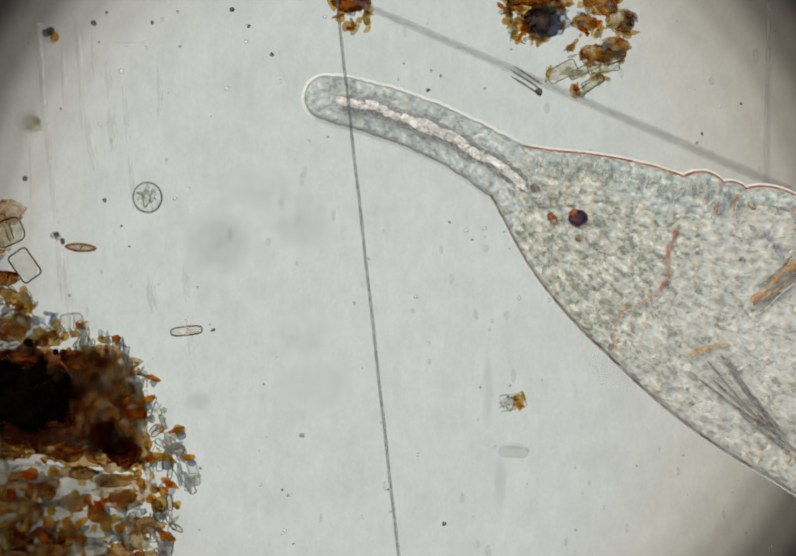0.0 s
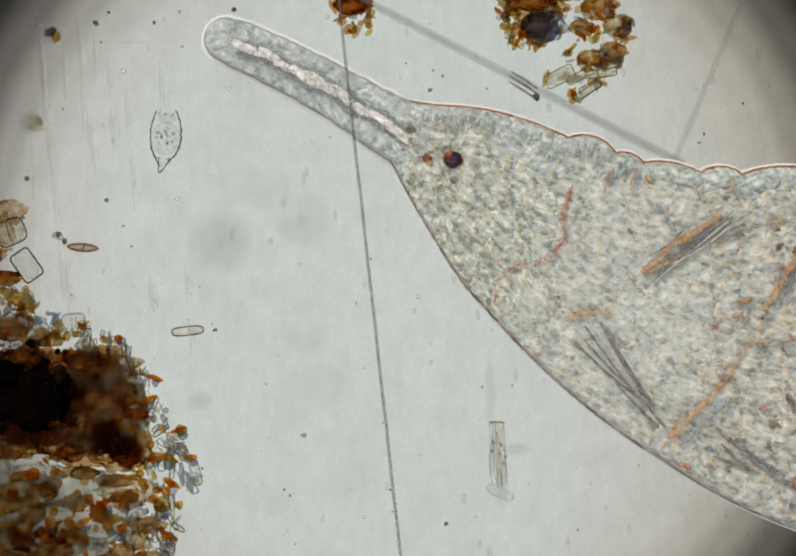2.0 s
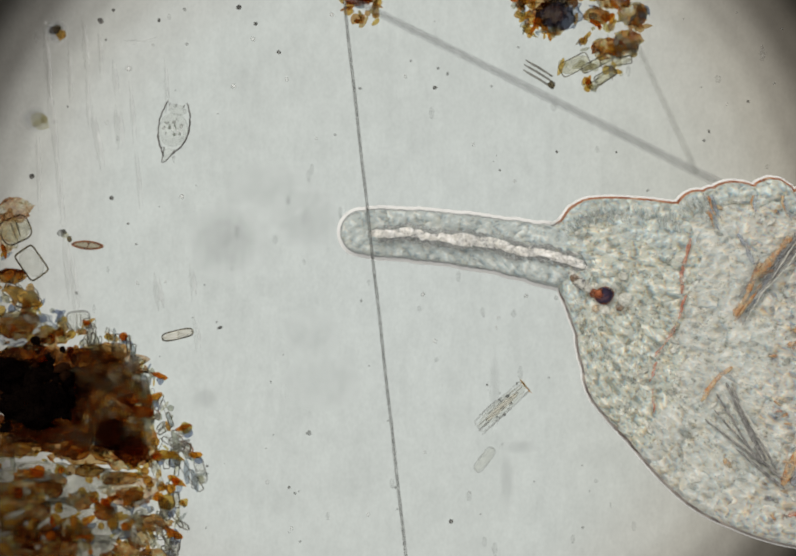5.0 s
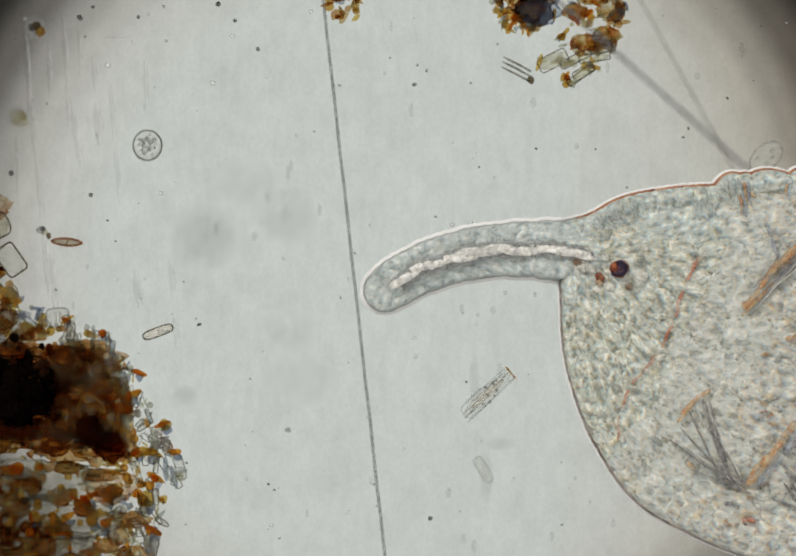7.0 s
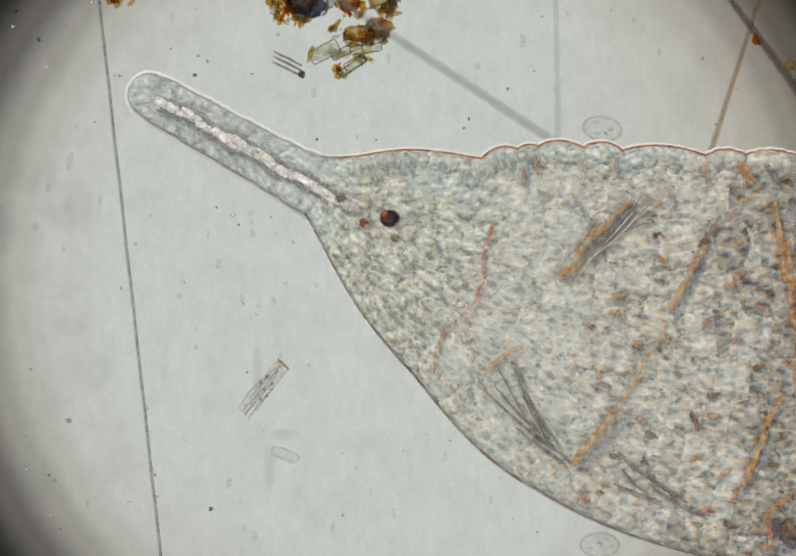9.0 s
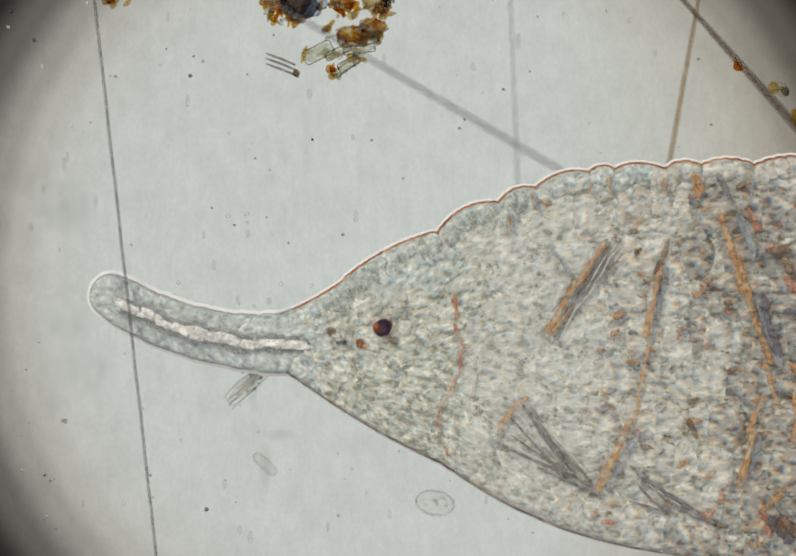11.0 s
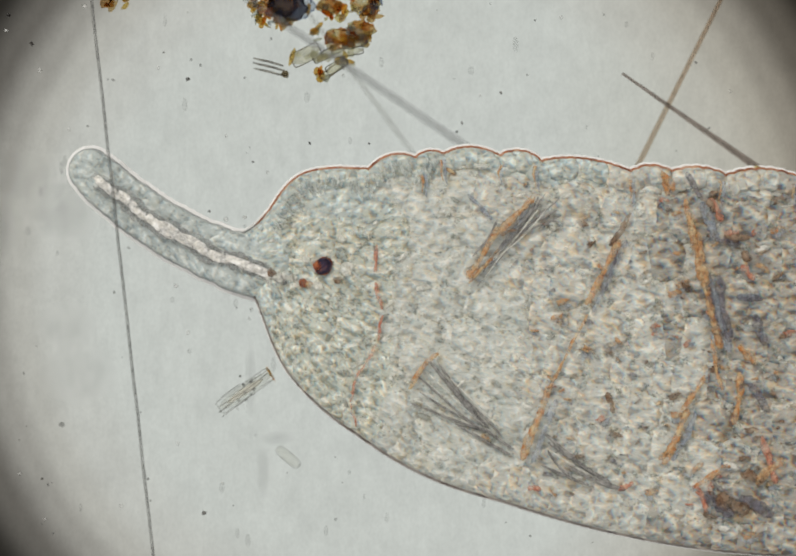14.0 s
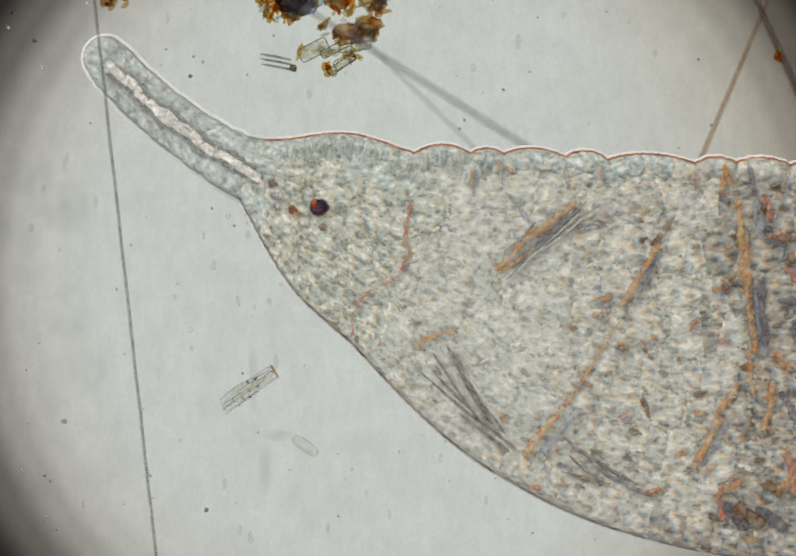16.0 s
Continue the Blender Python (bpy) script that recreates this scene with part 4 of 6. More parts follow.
    # blue-grey strands close beside orange ones paint in the optics' blue fringe
    for x0, y0, x1, y1, r0, r1, m, bow in (
            (1058, 452, 978, 536, 6.5, 7, ORANGE_FIBRE, 4), (1138, 404, 1052, 462, 7, 6.5, ORANGE_FIBRE, 3), (1050, 492, 982, 548, 4, 4, ORANGE_FIBRE, 2), (1060, 470, 1090, 460, 3, 4, BROWN_FIBRE, 0), (1330, 430, 1285, 490, 6, 8, BROWN_FIBRE, 2),
            (1290, 485, 1225, 610, 7, 7, ORANGE_FIBRE, 3), (1302, 487, 1238, 628, 11, 7, BLUE_FRINGE_FIBRE, 0), (1215, 640, 1130, 780, 3, 4, ORANGE_FIBRE, 0),
            (1130, 780, 1035, 905, 6, 9, ORANGE_FIBRE, 0), (1140, 810, 1060, 910, 8, 10, BLUE_FRINGE_FIBRE, 0), (1462, 470, 1490, 700, 8, 9, ORANGE_FIBRE, -6),
            (1482, 560, 1500, 710, 12, 14, BLUE_FRINGE_FIBRE, -4), (1410, 830, 1355, 935, 6, 9, ORANGE_FIBRE, 2), (1452, 762, 1404, 842, 5, 6, ORANGE_FIBRE, 2), (1425, 840, 1375, 930, 8, 8, BLUE_FRINGE_FIBRE, 2),
            (1420, 330, 1425, 380, 5, 6, ORANGE_FIBRE, 0), (1500, 390, 1515, 440, 9, 7, RED_FIBRE, 0), (1510, 475, 1560, 478, 8, 7, BROWN_FIBRE, 0),
            (820, 690, 905, 660, 6, 5, ORANGE_FIBRE, 6), 
            (1010, 385, 1050, 440, 5, 7, BLUE_FRINGE_FIBRE, 0), (1125, 422, 1020, 530, 6, 5, BLUE_FRINGE_FIBRE, 6), (1480, 560, 1496, 700, 8, 9, INK_FIBRE, -4), (1430, 1000, 1470, 1055, 18, 13, INK_FIBRE, 0), (1490, 1015, 1550, 1055, 16, 15, INK_FIBRE, 4), (1412, 985, 1425, 1040, 7, 6, RED_FIBRE, 5), (1520, 985, 1575, 940, 9, 8, ORANGE_FIBRE, 4), (1550, 890, 1562, 985, 8, 8, RED_FIBRE, 0), (1500, 960, 1540, 985, 12, 12, BROWN_FIBRE, 0), (1545, 780, 1575, 840, 10, 9, INK_FIBRE, 0), (1530, 700, 1560, 740, 9, 9, ORANGE_FIBRE, 0), (1560, 640, 1580, 700, 12, 12, INK_FIBRE, 0), (1540, 540, 1572, 560, 8, 8, RED_FIBRE, 0), (1300, 500, 1262, 580, 3, 4, INK_FIBRE, 0), (1500, 480, 1545, 490, 8, 9, INK_FIBRE, 0), (1530, 600, 1580, 605, 8, 9, INK_FIBRE, 0), (1425, 580, 1430, 570, 9, 9, BROWN_FIBRE, 0), (1470, 690, 1478, 790, 5, 4, ORANGE_FIBRE, -3), (1415, 990, 1480, 945, 7, 5, ORANGE_FIBRE, 0),
            (1440, 1010, 1500, 1045, 20, 16, BROWN_FIBRE, 0), (1260, 790, 1275, 830, 7, 6, BROWN_FIBRE, 0), (1300, 970, 1270, 985, 6, 6, RED_FIBRE, 0),
            (1530, 600, 1575, 600, 12, 12, BLUE_FRINGE_FIBRE, 0), (1520, 760, 1500, 860, 7, 7, ORANGE_FIBRE, 5),
            (1450, 400, 1466, 560, 7, 8, ORANGE_FIBRE, 0), (1490, 560, 1500, 690, 11, 10, INK_FIBRE, 0), (1498, 395, 1501, 422, 8, 7, BROWN_FIBRE, 0), (1520, 470, 1548, 462, 7, 6, RED_FIBRE, 0),
            (1540, 506, 1558, 522, 12, 12, BROWN_FIBRE, 0), (1424, 330, 1432, 372, 8, 9, ORANGE_FIBRE, 0), (1470, 330, 1478, 392, 8, 7, INK_FIBRE, 0), (1480, 400, 1490, 480, 12, 12, BLUE_FRINGE_FIBRE, 0),
            (1035, 962, 1060, 970, 6, 6, RED_FIBRE, 0)):
        k = 0.92 if m is ORANGE_FIBRE else 0.75 if m is INK_FIBRE else 0.72 if m is BLUE_FRINGE_FIBRE else 0.85
        strand("septum_fibre", m, x0, y0, x1, y1, r0 * k, r1 * k, 0.0635 if m is BLUE_FRINGE_FIBRE else 0.0655, bow=bow)
    for x0, y0, x1, y1, r in (
            (830, 745, 960, 845, 2.6), (850, 735, 965, 850, 2.6), (855, 705, 950, 835, 2.6), (880, 690, 960, 830, 4.5), (900, 700, 975, 840, 3.5), (920, 760, 1000, 860, 2.4),
            (905, 820, 1000, 895, 3.5), (960, 840, 1015, 890, 3.0),
            (1118, 870, 1240, 955, 4.4), (1130, 885, 1250, 965, 4.0), (1125, 905, 1190, 950, 3.0), (1105, 935, 1200, 960, 3.2), (1180, 925, 1290, 985, 4.6),
            (1000, 500, 1060, 440, 2.6), (985, 540, 1140, 415, 2.6), (1000, 555, 1150, 425, 2.0), (1060, 490, 1175, 425, 1.7), (1100, 470, 1185, 440, 1.7), (1030, 520, 1150, 405, 1.8), (1050, 500, 1160, 400, 1.6), (1075, 485, 1185, 410, 1.6), (1010, 530, 1130, 410, 1.6),
            (1440, 975, 1490, 1020, 4.0), (1430, 1000, 1480, 1050, 4.0), (1180, 450, 1150, 455, 2.0)):
        strand("bristle", BRISTLE, x0, y0, x1, y1, r * 0.75, r * 1.1, 0.0645, "slender grey-brown chitin bristle", bow=rnd.uniform(-7, 4), flat=0.8, jag=0.3)

    for x0, y0, x1, y1 in ((840, 738, 965, 846), (868, 700, 955, 832), (892, 696, 968, 834), (912, 728, 990, 850), (1125, 878, 1246, 960), (1150, 905, 1262, 968), (1012, 545, 1140, 425), (1045, 512, 1168, 415)):
        strand("bristle", FLECK_PALE, x0, y0, x1, y1, 1.0, 1.5, 0.0648, "slender clear chitin bristle", bow=rnd.uniform(-7, 4), flat=0.8, jag=0.3)

    # upright skin cells in a row along the shoulder
    cells = [streak("skin_cell", c, 0.0, 0.5, 110.0) for c in (((0.36, 0.39, 0.37), (0.44, 0.47, 0.44)), ((0.56, 0.59, 0.55), (0.64, 0.66, 0.62)))]
    for i in range(84):
        s = 0.02 + 0.40 * (i + rnd.uniform(-0.6, 0.6)) / 83
        kind = rnd.randrange(6)
        me = skins.setdefault(("cell", kind), mesh_of("skin_cell", tube([(0, 0, 0), (1.2 * u, -(4 + kind) * u, 0.0008), (-1.0 * u, -(8 + 2 * kind) * u, 0.0008), (0.8 * u, -(13 + 3.4 * kind) * u, 0)], [1.2 * u, (2.4 + 0.5 * (kind % 3)) * u, (2.2 + 0.6 * (kind % 2)) * u, 1.2 * u], 7, 0.5), cells[kind % 2]))
        ob = part("skin_cell", me, None, w)
        tilt, deep = rnd.uniform(-22, 22), rnd.uniform(8, 30)
        key_rows(ob, lambda b, s=s, tilt=tilt, deep=deep: (lambda pa: (pa[0], 0.0612, pa[1] + tilt))(inset(b, 1, s, deep)))

    # creases that run in from the notches between the folds
    for i, (s0, e0, h) in enumerate(FOLDS[1:]):
        for m, dx, wd, deep in ((ORANGE_FIBRE, 0, 3.2, 34), (BLUE_FRINGE_FIBRE, 6, 4.5, 44)):
            ln = deep + 9 * math.sin(2.3 * i)
            pts = [(u * (dx + 2.5 * math.sin(0.8 * k + i) + (0.05 * (k * ln / 6) ** 1.2 if i % 2 else -0.04 * k * ln / 6)), -u * ln * k / 6, 0) for k in range(7)]
            ob = part("fold_crease", tube(pts, [u * wd * (1.1 - 0.13 * k) * rnd.uniform(0.7, 1.2) for k in range(7)], 7, 0.5), m, w)
            key_rows(ob, lambda b, s=s0, z=0.0625 if dx else 0.0635: (inset(b, 1, s, 8)[0], z, inset(b, 1, s, 0)[1]))

    # dark and rusty granules gathered towards the rear
    rear = random.Random(33)
    for i in range(190):
        s, v = 1 - 0.44 * rear.random() ** 1.5, rear.uniform(0.03, 0.97)
        m = rear.choice((ORANGE_FIBRE, ORANGE_FIBRE, ORANGE_FIBRE, INK_FIBRE, BROWN_FIBRE, BROWN_FIBRE, RED_FIBRE))
        kind = rear.randrange(4)
        me = skins.setdefault(("rear", m.name, kind), mesh_of("granule", cushion((3.0 + 1.8 * kind) * u, 0.052, 0.0622, sides=14, sx=1.5, sy=0.75, wobble=0.3, seed=kind + 20), m))
        ob = part("granule", me, None, w)
        # an offset blue-grey copy imitates the colour fringe of each orange granule
        if m in (ORANGE_FIBRE, RED_FIBRE):
            side = part("granule_fringe", skins.setdefault(("fringe", kind), mesh_of("granule_fringe", cushion((3.0 + 1.8 * kind) * u, 0.052, 0.0614, sides=14, sx=1.5, sy=0.75, wobble=0.3, seed=kind + 20), BLUE_FRINGE_FIBRE)), None, ob, "blue-grey copy painted as the optics' colour fringe")
            side.location = ((2 + kind) * u, -(4 + 2 * kind) * u, 0)
        tilt, z = rear.gauss(0, 30), rear.uniform(-0.001, 0.001)
        key_rows(ob, lambda b, s=s, v=v, z=z, tilt=tilt: (lambda pa: (pa[0], z, pa[1] + tilt))(within(b, s, v, 16)))

    # loose granules of many sizes all through the body
    fleck = random.Random(21)
    for i in range(150):
        s, v = fleck.uniform(0.02, 0.98), fleck.uniform(0.03, 0.97)
        hot = s > 0.42
        m = fleck.choice((FLECK_PALE, FLECK_PALE, FLECK_GREY, FLECK_GREY, ORANGE_FIBRE if hot else FLECK_PALE, BROWN_FIBRE if s > 0.66 else FLECK_GREY, FLECK_GREY))
        kind = fleck.randrange(4)
        me = skins.setdefault(("fleck", m.name, kind), mesh_of("granule", cushion((5 + 1.6 * kind) * u, 0.050, 0.0615, sides=12, sx=1.5, sy=0.75, wobble=0.14, seed=kind), m))
        ob = part("granule", me, None, w)
        tilt, z = fleck.uniform(-50, 50), fleck.uniform(-0.001, 0.001)
        key_rows(ob, lambda b, s=s, v=v, z=z, tilt=tilt: (lambda pa: (pa[0], z, pa[1] + tilt))(within(b, s, v, 16)))

    # long hairs that stand off the back
    def hair(name, material, length, r0, r1, ends, label, z=0.034):
        n = 9
        pts = [(length * u * i / (n - 1), 0, 0) for i in range(n)]
        ob = None
        for k in (0.55, 0.9, 1.25):
            bm = tube(pts, [u * k * (r0 + (r1 - r0) * i / (n - 1)) for i in range(n)], 8, 0.5)
            if ob is None:
                ob = part(name, bm, material, w, label)
            else:
                part("hair_sheath", bm, material, ob)

        def where(b):
            foot, end = ends(b)
            d = np.array(end, float) - np.array(foot, float)
            back = np.array(foot, float) - 30 * d / np.hypot(*d)
            return back, z, math.degrees(math.atan2(-d[1], d[0]))
        key_rows(ob, where)
        return ob

    hair("long_hair", HAIR_GREY, 1040, 8.5, 6.0, lambda b: b["hair"] if isinstance(b["hair"][0], tuple) else (b["back"][3], b["hair"]), "long straight smoky grey hair bristle", 0.030)
    hair("thin_hair", HAIR_FAINT, 400, 6.5, 5.0, lambda b: b["thin"], "faint straight grey hair bristle", 0.022)
    hair("spur_hair", HAIR_ORANGE, 420, 5.5, 4.0, lambda b: (b["back"][4], b["spur"]), "thin brownish hair bristle", 0.026)
    stout = hair("dark_hair", HAIR_DARK, 600, 10, 2.5, lambda b: b["dark"], "stout dark brown hair bristle", 0.034)
    for i, (x, y, r, m) in enumerate(((268, 8, 11, AMBER), (280, 2, 7, OCHRE), (112, -6, 12, AMBER), (128, -14, 9, AMBER), (182, -24, 17, OLIVE), (192, -16, 12, OCHRE), (172, -30, 10, OLIVE_EDGE))):
        crumb = part("crumb", pebble(800 + i, 1.2 * r * u, 0.85 * r * u, 0.5 * r * u), m, stout, "rusty crumb stuck to the hair")
        crumb.location = (x * u, y * u, 0.002)
    return w


worm()


# ---- small swimmers ----
def oval(rx, ry, z, n=28, dent=0.0):
    return [(rx * UNIT * math.cos(a) * (1 + dent * math.sin(a)), ry * UNIT * math.sin(a), z) for a in (2 * math.pi * i / n for i in range(n))]


def lens(rx, ry, h, z):
    return turned([(0.85, z - 0.5 * h), (1.0, z), (0.8, z + 0.35 * h), (0.3, z + 0.5 * h)], sx=rx * UNIT, sy=ry * UNIT)


def moving(ob, rows, z):
    """rows: seconds, plan point, turn."""
    out = []
    for t, x, y, turn in rows:
        q = spot(x, y, z, t)
        out.append((t, pose(q.x, q.y, z, 0, 0, turn)))
    MOVES.append((ob, out))


def bell_cell():
    """A clear cell that rolls up into a ball and stretches into a vase."""
    c = tagged(new("ciliate"), "clear vase-shaped single cell with dark outline", "ciliate")
    part("cell_body", lens(30, 33, 0.020, 0.014), CELL, c)
    # fourteen short pieces of wall: where each lies on the ball (degrees), and where on the vase
    vase = [(21, 49), (27, 35), (30, 18), (31, 1), (28, -16), (21, -31), (11, -44), (-13, -46), (-20, -34), (-26, -20), (-29, -3), (-30, 14), (-28, 30), (-24, 45)]
    walls = []
    for k, (x, y) in enumerate(vase):
        before, after = vase[max(k - 1, 0)] if k != 7 else (-9, -58), vase[min(k + 1, 13)] if k != 6 else (2, -56)
        out_at = math.degrees(math.atan2(before[0] - after[0], after[1] - before[1])) + 180
        ball_at = 77 - 25.7 * k
        r = 1.8 if k in (2, 3, 4, 5, 8, 9) else 1.4
        pts = [(2.4 * q * UNIT, -0.018 * (2.4 * q) ** 2 * UNIT, 0.014) for q in range(-4, 5)]
        a = part("cell_wall", tube(pts, [r * UNIT * (1 - 0.08 * abs(q)) for q in range(-4, 5)], 6), CELL_EDGE, c, "dark brown cell wall")
        walls.append((a, ball_at, x, y, out_at))
    rnd = random.Random(8)
    for i in range(22):
        a, d = rnd.uniform(0, 6.28), 22 * math.sqrt(rnd.random())
        k = rnd.uniform(2, 4.5)
        g = part("granule", pebble(40 + i, k * UNIT * rnd.uniform(0.8, 1.6), k * UNIT * rnd.uniform(0.6, 1), 3 * UNIT), (CELL_GRAIN, SPECK_PALE, GHOST_WALL)[i % 3], c)
        g.location = (d * math.cos(a) * UNIT, d * math.sin(a) * UNIT, 0.016)
        g.rotation_euler[2] = rnd.uniform(0.9, 2.2)
    n = 10
    tail = part("tail", tube([(-7 * UNIT * (i / n) ** 1.6, -28 * UNIT * i / n, 0.012) for i in range(n + 1)], [UNIT * (9 * (1 - i / n) ** 0.8 + 3) for i in range(n + 1)], 10, 0.4), CELL, c, "clear pointed tail")
    for side in (-1, 1):
        pts = [((-7 * (i / n) ** 1.6 + side * (8.5 * (1 - i / n) ** 0.8 + 2.6)) * UNIT, -28 * UNIT * i / n, 0.013) for i in range(n + 1)]
        part("tail_edge", tube(pts, [1.0 * UNIT] * (n + 1), 6), CELL_EDGE, tail, "dark edge of the tail")
    part("tail_tip", tube([(-10 * UNIT, -27 * UNIT, 0.013), (-7 * UNIT, -30.5 * UNIT, 0.013), (-4 * UNIT, -27.5 * UNIT, 0.013)], [1.2 * UNIT] * 3, 6), CELL_EDGE, tail)
    collar = part("collar", slab(34 * UNIT, 20 * UNIT, 0.006, 0.016, 0.003), CELL, c, "clear open mouth collar")
    for x, h in ((-17, 5), (-4, 6), (11, 6)):
        part("cilia_tuft", tube([(x * UNIT, 6 * UNIT, 0.014), ((x + 1) * UNIT, (6 + h) * UNIT, 0.014)], [1.5 * UNIT, 0.6 * UNIT], 5), CELL_EDGE, collar, "short dark tuft at the mouth")
    ext, ball = [(1.0, 320, 268, 0), (1.5, 346, 275, -14), (2.0, 328, 275, -4), (2.5, 320, 268, -4), (3.0, 319, 268, -4), (3.5, 346, 266, -14), (4.0, 347, 260, -16),
                 (4.2, 338, 258, -10), (6.5, 349, 258, -16)], [(0.0, 293, 390, 10), (0.5, 291, 375, 30)]
    rows = ball + ext + [(7.0, 293, 288, 0), (7.5, 104, 285, 0), (8.0, 107, 312, 0), (8.5, 65, 298, 0), (9.0, -137, 292, 0), (16.0, -146, 292, 0)]
    moving(c, rows, 0.0)
    out = [(0.0, 0.0), (0.6, 0.0), (0.9, 1.0), (6.6, 1.0), (6.9, 0.0), (16.0, 0.0)]
    MOVES.append((tail, [(t, pose(0, (-37 * k + 12 * (1 - k)) * UNIT, 0)) for t, k in out]))
    for a, ball_at, x, y, out_at in walls:
        rows, turn = [], ball_at - 90
        away = turn + (out_at - ball_at + 180) % 360 - 180
        for t, k in out:
            bx, by = 28 * math.cos(radians(ball_at)), 29 * math.sin(radians(ball_at))
            rows.append((t, pose((bx + (x - bx) * k) * UNIT, (by + (y - by) * k) * UNIT, 0, 0, 0, turn + (away - turn) * k)))
        MOVES.append((a, rows))
    MOVES.append((collar, [(t, pose(0, (40 * k + 4 * (1 - k)) * UNIT, 0)) for t, k in out]))


bell_cell()


def swimmer(rows, turn_label):
    c = tagged(new("ciliate"), turn_label, "ciliate", "passing ciliates")
    part("cell_body", lens(38, 24, 0.016, 0.010), CELL, c)
    part("cell_wall", loop_tube(oval(38, 24, 0.010), 2.2 * UNIT), FAINT_WALL, c)
    rnd = random.Random(len(MOVES))
    for i in range(6):
        g = part("granule", pebble(70 + i, rnd.uniform(3, 8) * UNIT, rnd.uniform(2.5, 5) * UNIT, 3 * UNIT), FAINT_WALL, c)
        g.location = (rnd.uniform(-24, 24) * UNIT, rnd.uniform(-12, 12) * UNIT, 0.010)
    moving(c, rows, 0.001)


swimmer([(0.0, 1640, 120, 0), (0.5, 1450, 195, 0), (0.6, 1351, 203, 0), (0.7, 1248, 214, 10), (0.8, 1266, 190, 20), (1.0, 1380, 560, 40), (3.0, 1450, 500, 60), (3.2, 1460, 104, 20), (3.3, 1527, 140, 0),
         (3.6, 1720, 250, 0), (6.4, 1700, 330, 0), (6.6, 1505, 300, 10), (6.7, 1360, 306, 40), (6.8, 1405, 252, 70), (6.9, 1478, 306, 60), (7.2, 1428, 311, 20), (7.3, 1302, 293, 30), (7.5, 1262, 215, 45), (7.8, 1380, 500, 20),
         (8.7, 1300, 450, 0), (9.0, 1185, 255, -10), (9.2, 1060, 228, -10), (9.6, 1000, 500, -20), (11.7, 1300, 600, -20), (12.0, 1313, 278, -20), (12.3, 1250, 600, 0), (15.2, 1250, 600, 0), (15.5, 1155, 268, 20),
         (15.65, 1100, 80, 40), (15.9, 1050, -90, 60), (16.0, 1040, -120, 60)], "pale oval ciliate swimming past the worm")
swimmer([(0.0, 1300, 1250, 0), (8.7, 1350, 1250, 0), (9.0, 1180, 1072, 0), (9.2, 1020, 1040, -10), (11.3, 785, 960, -10), (11.5, 735, 940, -10), (12.0, 800, 1010, 20), (12.3, 868, 1050, 30), (12.6, 900, 1200, 30),
         (16.0, 900, 1250, 30)], "faint oval ciliate low in the water")
swimmer([(0.0, 1200, -150, 70), (7.2, 1200, -150, 70), (7.5, 1100, 80, 70), (7.8, 1000, -120, 70), (16.0, 700, -200, 70)], "faint narrow ciliate near the debris")


# ---- diatoms and crystals ----
def frustule(x, y, length, width, turn, wall, skin, label, z=0.0, edge=2.0, ribs=3, name="diatom", blunt=0.5):
    d = tagged(new(name), label, "diatom")
    n = 32
    ring = []
    for i in range(n):
        a = 2 * math.pi * i / n
        c, s = math.cos(a), math.sin(a)
        ring.append((length / 2 * UNIT * math.copysign(abs(c) ** blunt, c), width / 2 * UNIT * math.copysign(abs(s) ** (blunt * 1.4), s), 0.005))
    part("valve", turned([(0.9, 0.001), (1.0, 0.005), (0.85, 0.009), (0.3, 0.010)], sx=length / 2 * UNIT, sy=width / 2 * UNIT), skin, d)
    part("girdle", loop_tube(ring, edge * UNIT), wall, d)
    rnd = random.Random(int(x))
    for i in range(ribs):
        f = (i + 1) / (ribs + 1) - 0.5
        r = part("rib", tube([(f * length * UNIT * 0.5, -width * 0.33 * UNIT, 0.008), ((f * 0.5 + 0.06) * length * UNIT, width * 0.33 * UNIT, 0.008)], [1.2 * UNIT, 1.5 * UNIT], 5), wall, d)
    q = spot(x, y, z)
    d.matrix_basis = pose(q.x, q.y, z, 0, 0, turn)
    return d


frustule(160, 488, 60, 14, -4, SILICA_RED, OCHRE, "small reddish spindle-shaped diatom", edge=2.2, ribs=1, blunt=1.0)
drifter = frustule(368, 652, 62, 17, 6, OLIVE_EDGE, ROD_CORE, "small pale oblong diatom with a brown edge", edge=1.3, ribs=1)
moving(drifter, [(0.0, 368, 652, 6), (3.0, 368, 652, 6), (4.0, 358, 656, 12), (6.5, 348, 661, 14), (7.0, 312, 654, 20), (7.2, 212, 652, 22), (7.5, 108, 648, 25), (8.0, 99, 648, 30), (8.5, 52, 640, 25),
                 (8.8, -130, 634, 25), (9.0, -150, 632, 25), (16.0, -160, 632, 25)], 0.0)
sliver = frustule(985, 965, 56, 20, -25, FAINT_WALL, SILICA, "faint small oval diatom drifting by the worm", edge=1.5, ribs=0)
moving(sliver, [(0.0, 1012, 890, -2), (0.5, 994, 896, -30), (1.0, 838, 950, 30), (1.5, 939, 931, 0), (2.0, 985, 970, -25), (3.0, 985, 972, -25), (3.5, 930, 890, 10), (4.0, 928, 974, 60), (4.2, 955, 950, 60), (6.5, 945, 888, -25), (7.0, 952, 925, -60), (7.2, 860, 922, -55), (7.5, 775, 916, -45), (8.0, 795, 905, -20), (8.5, 760, 900, -15),
                (8.8, 580, 897, -18), (9.0, 562, 895, -20), (11.5, 510, 917, -45), (12.0, 502, 908, -45), (14.0, 568, 900, -40), (15.5, 589, 882, -35), (16.0, 602, 878, -35)], 0.001)
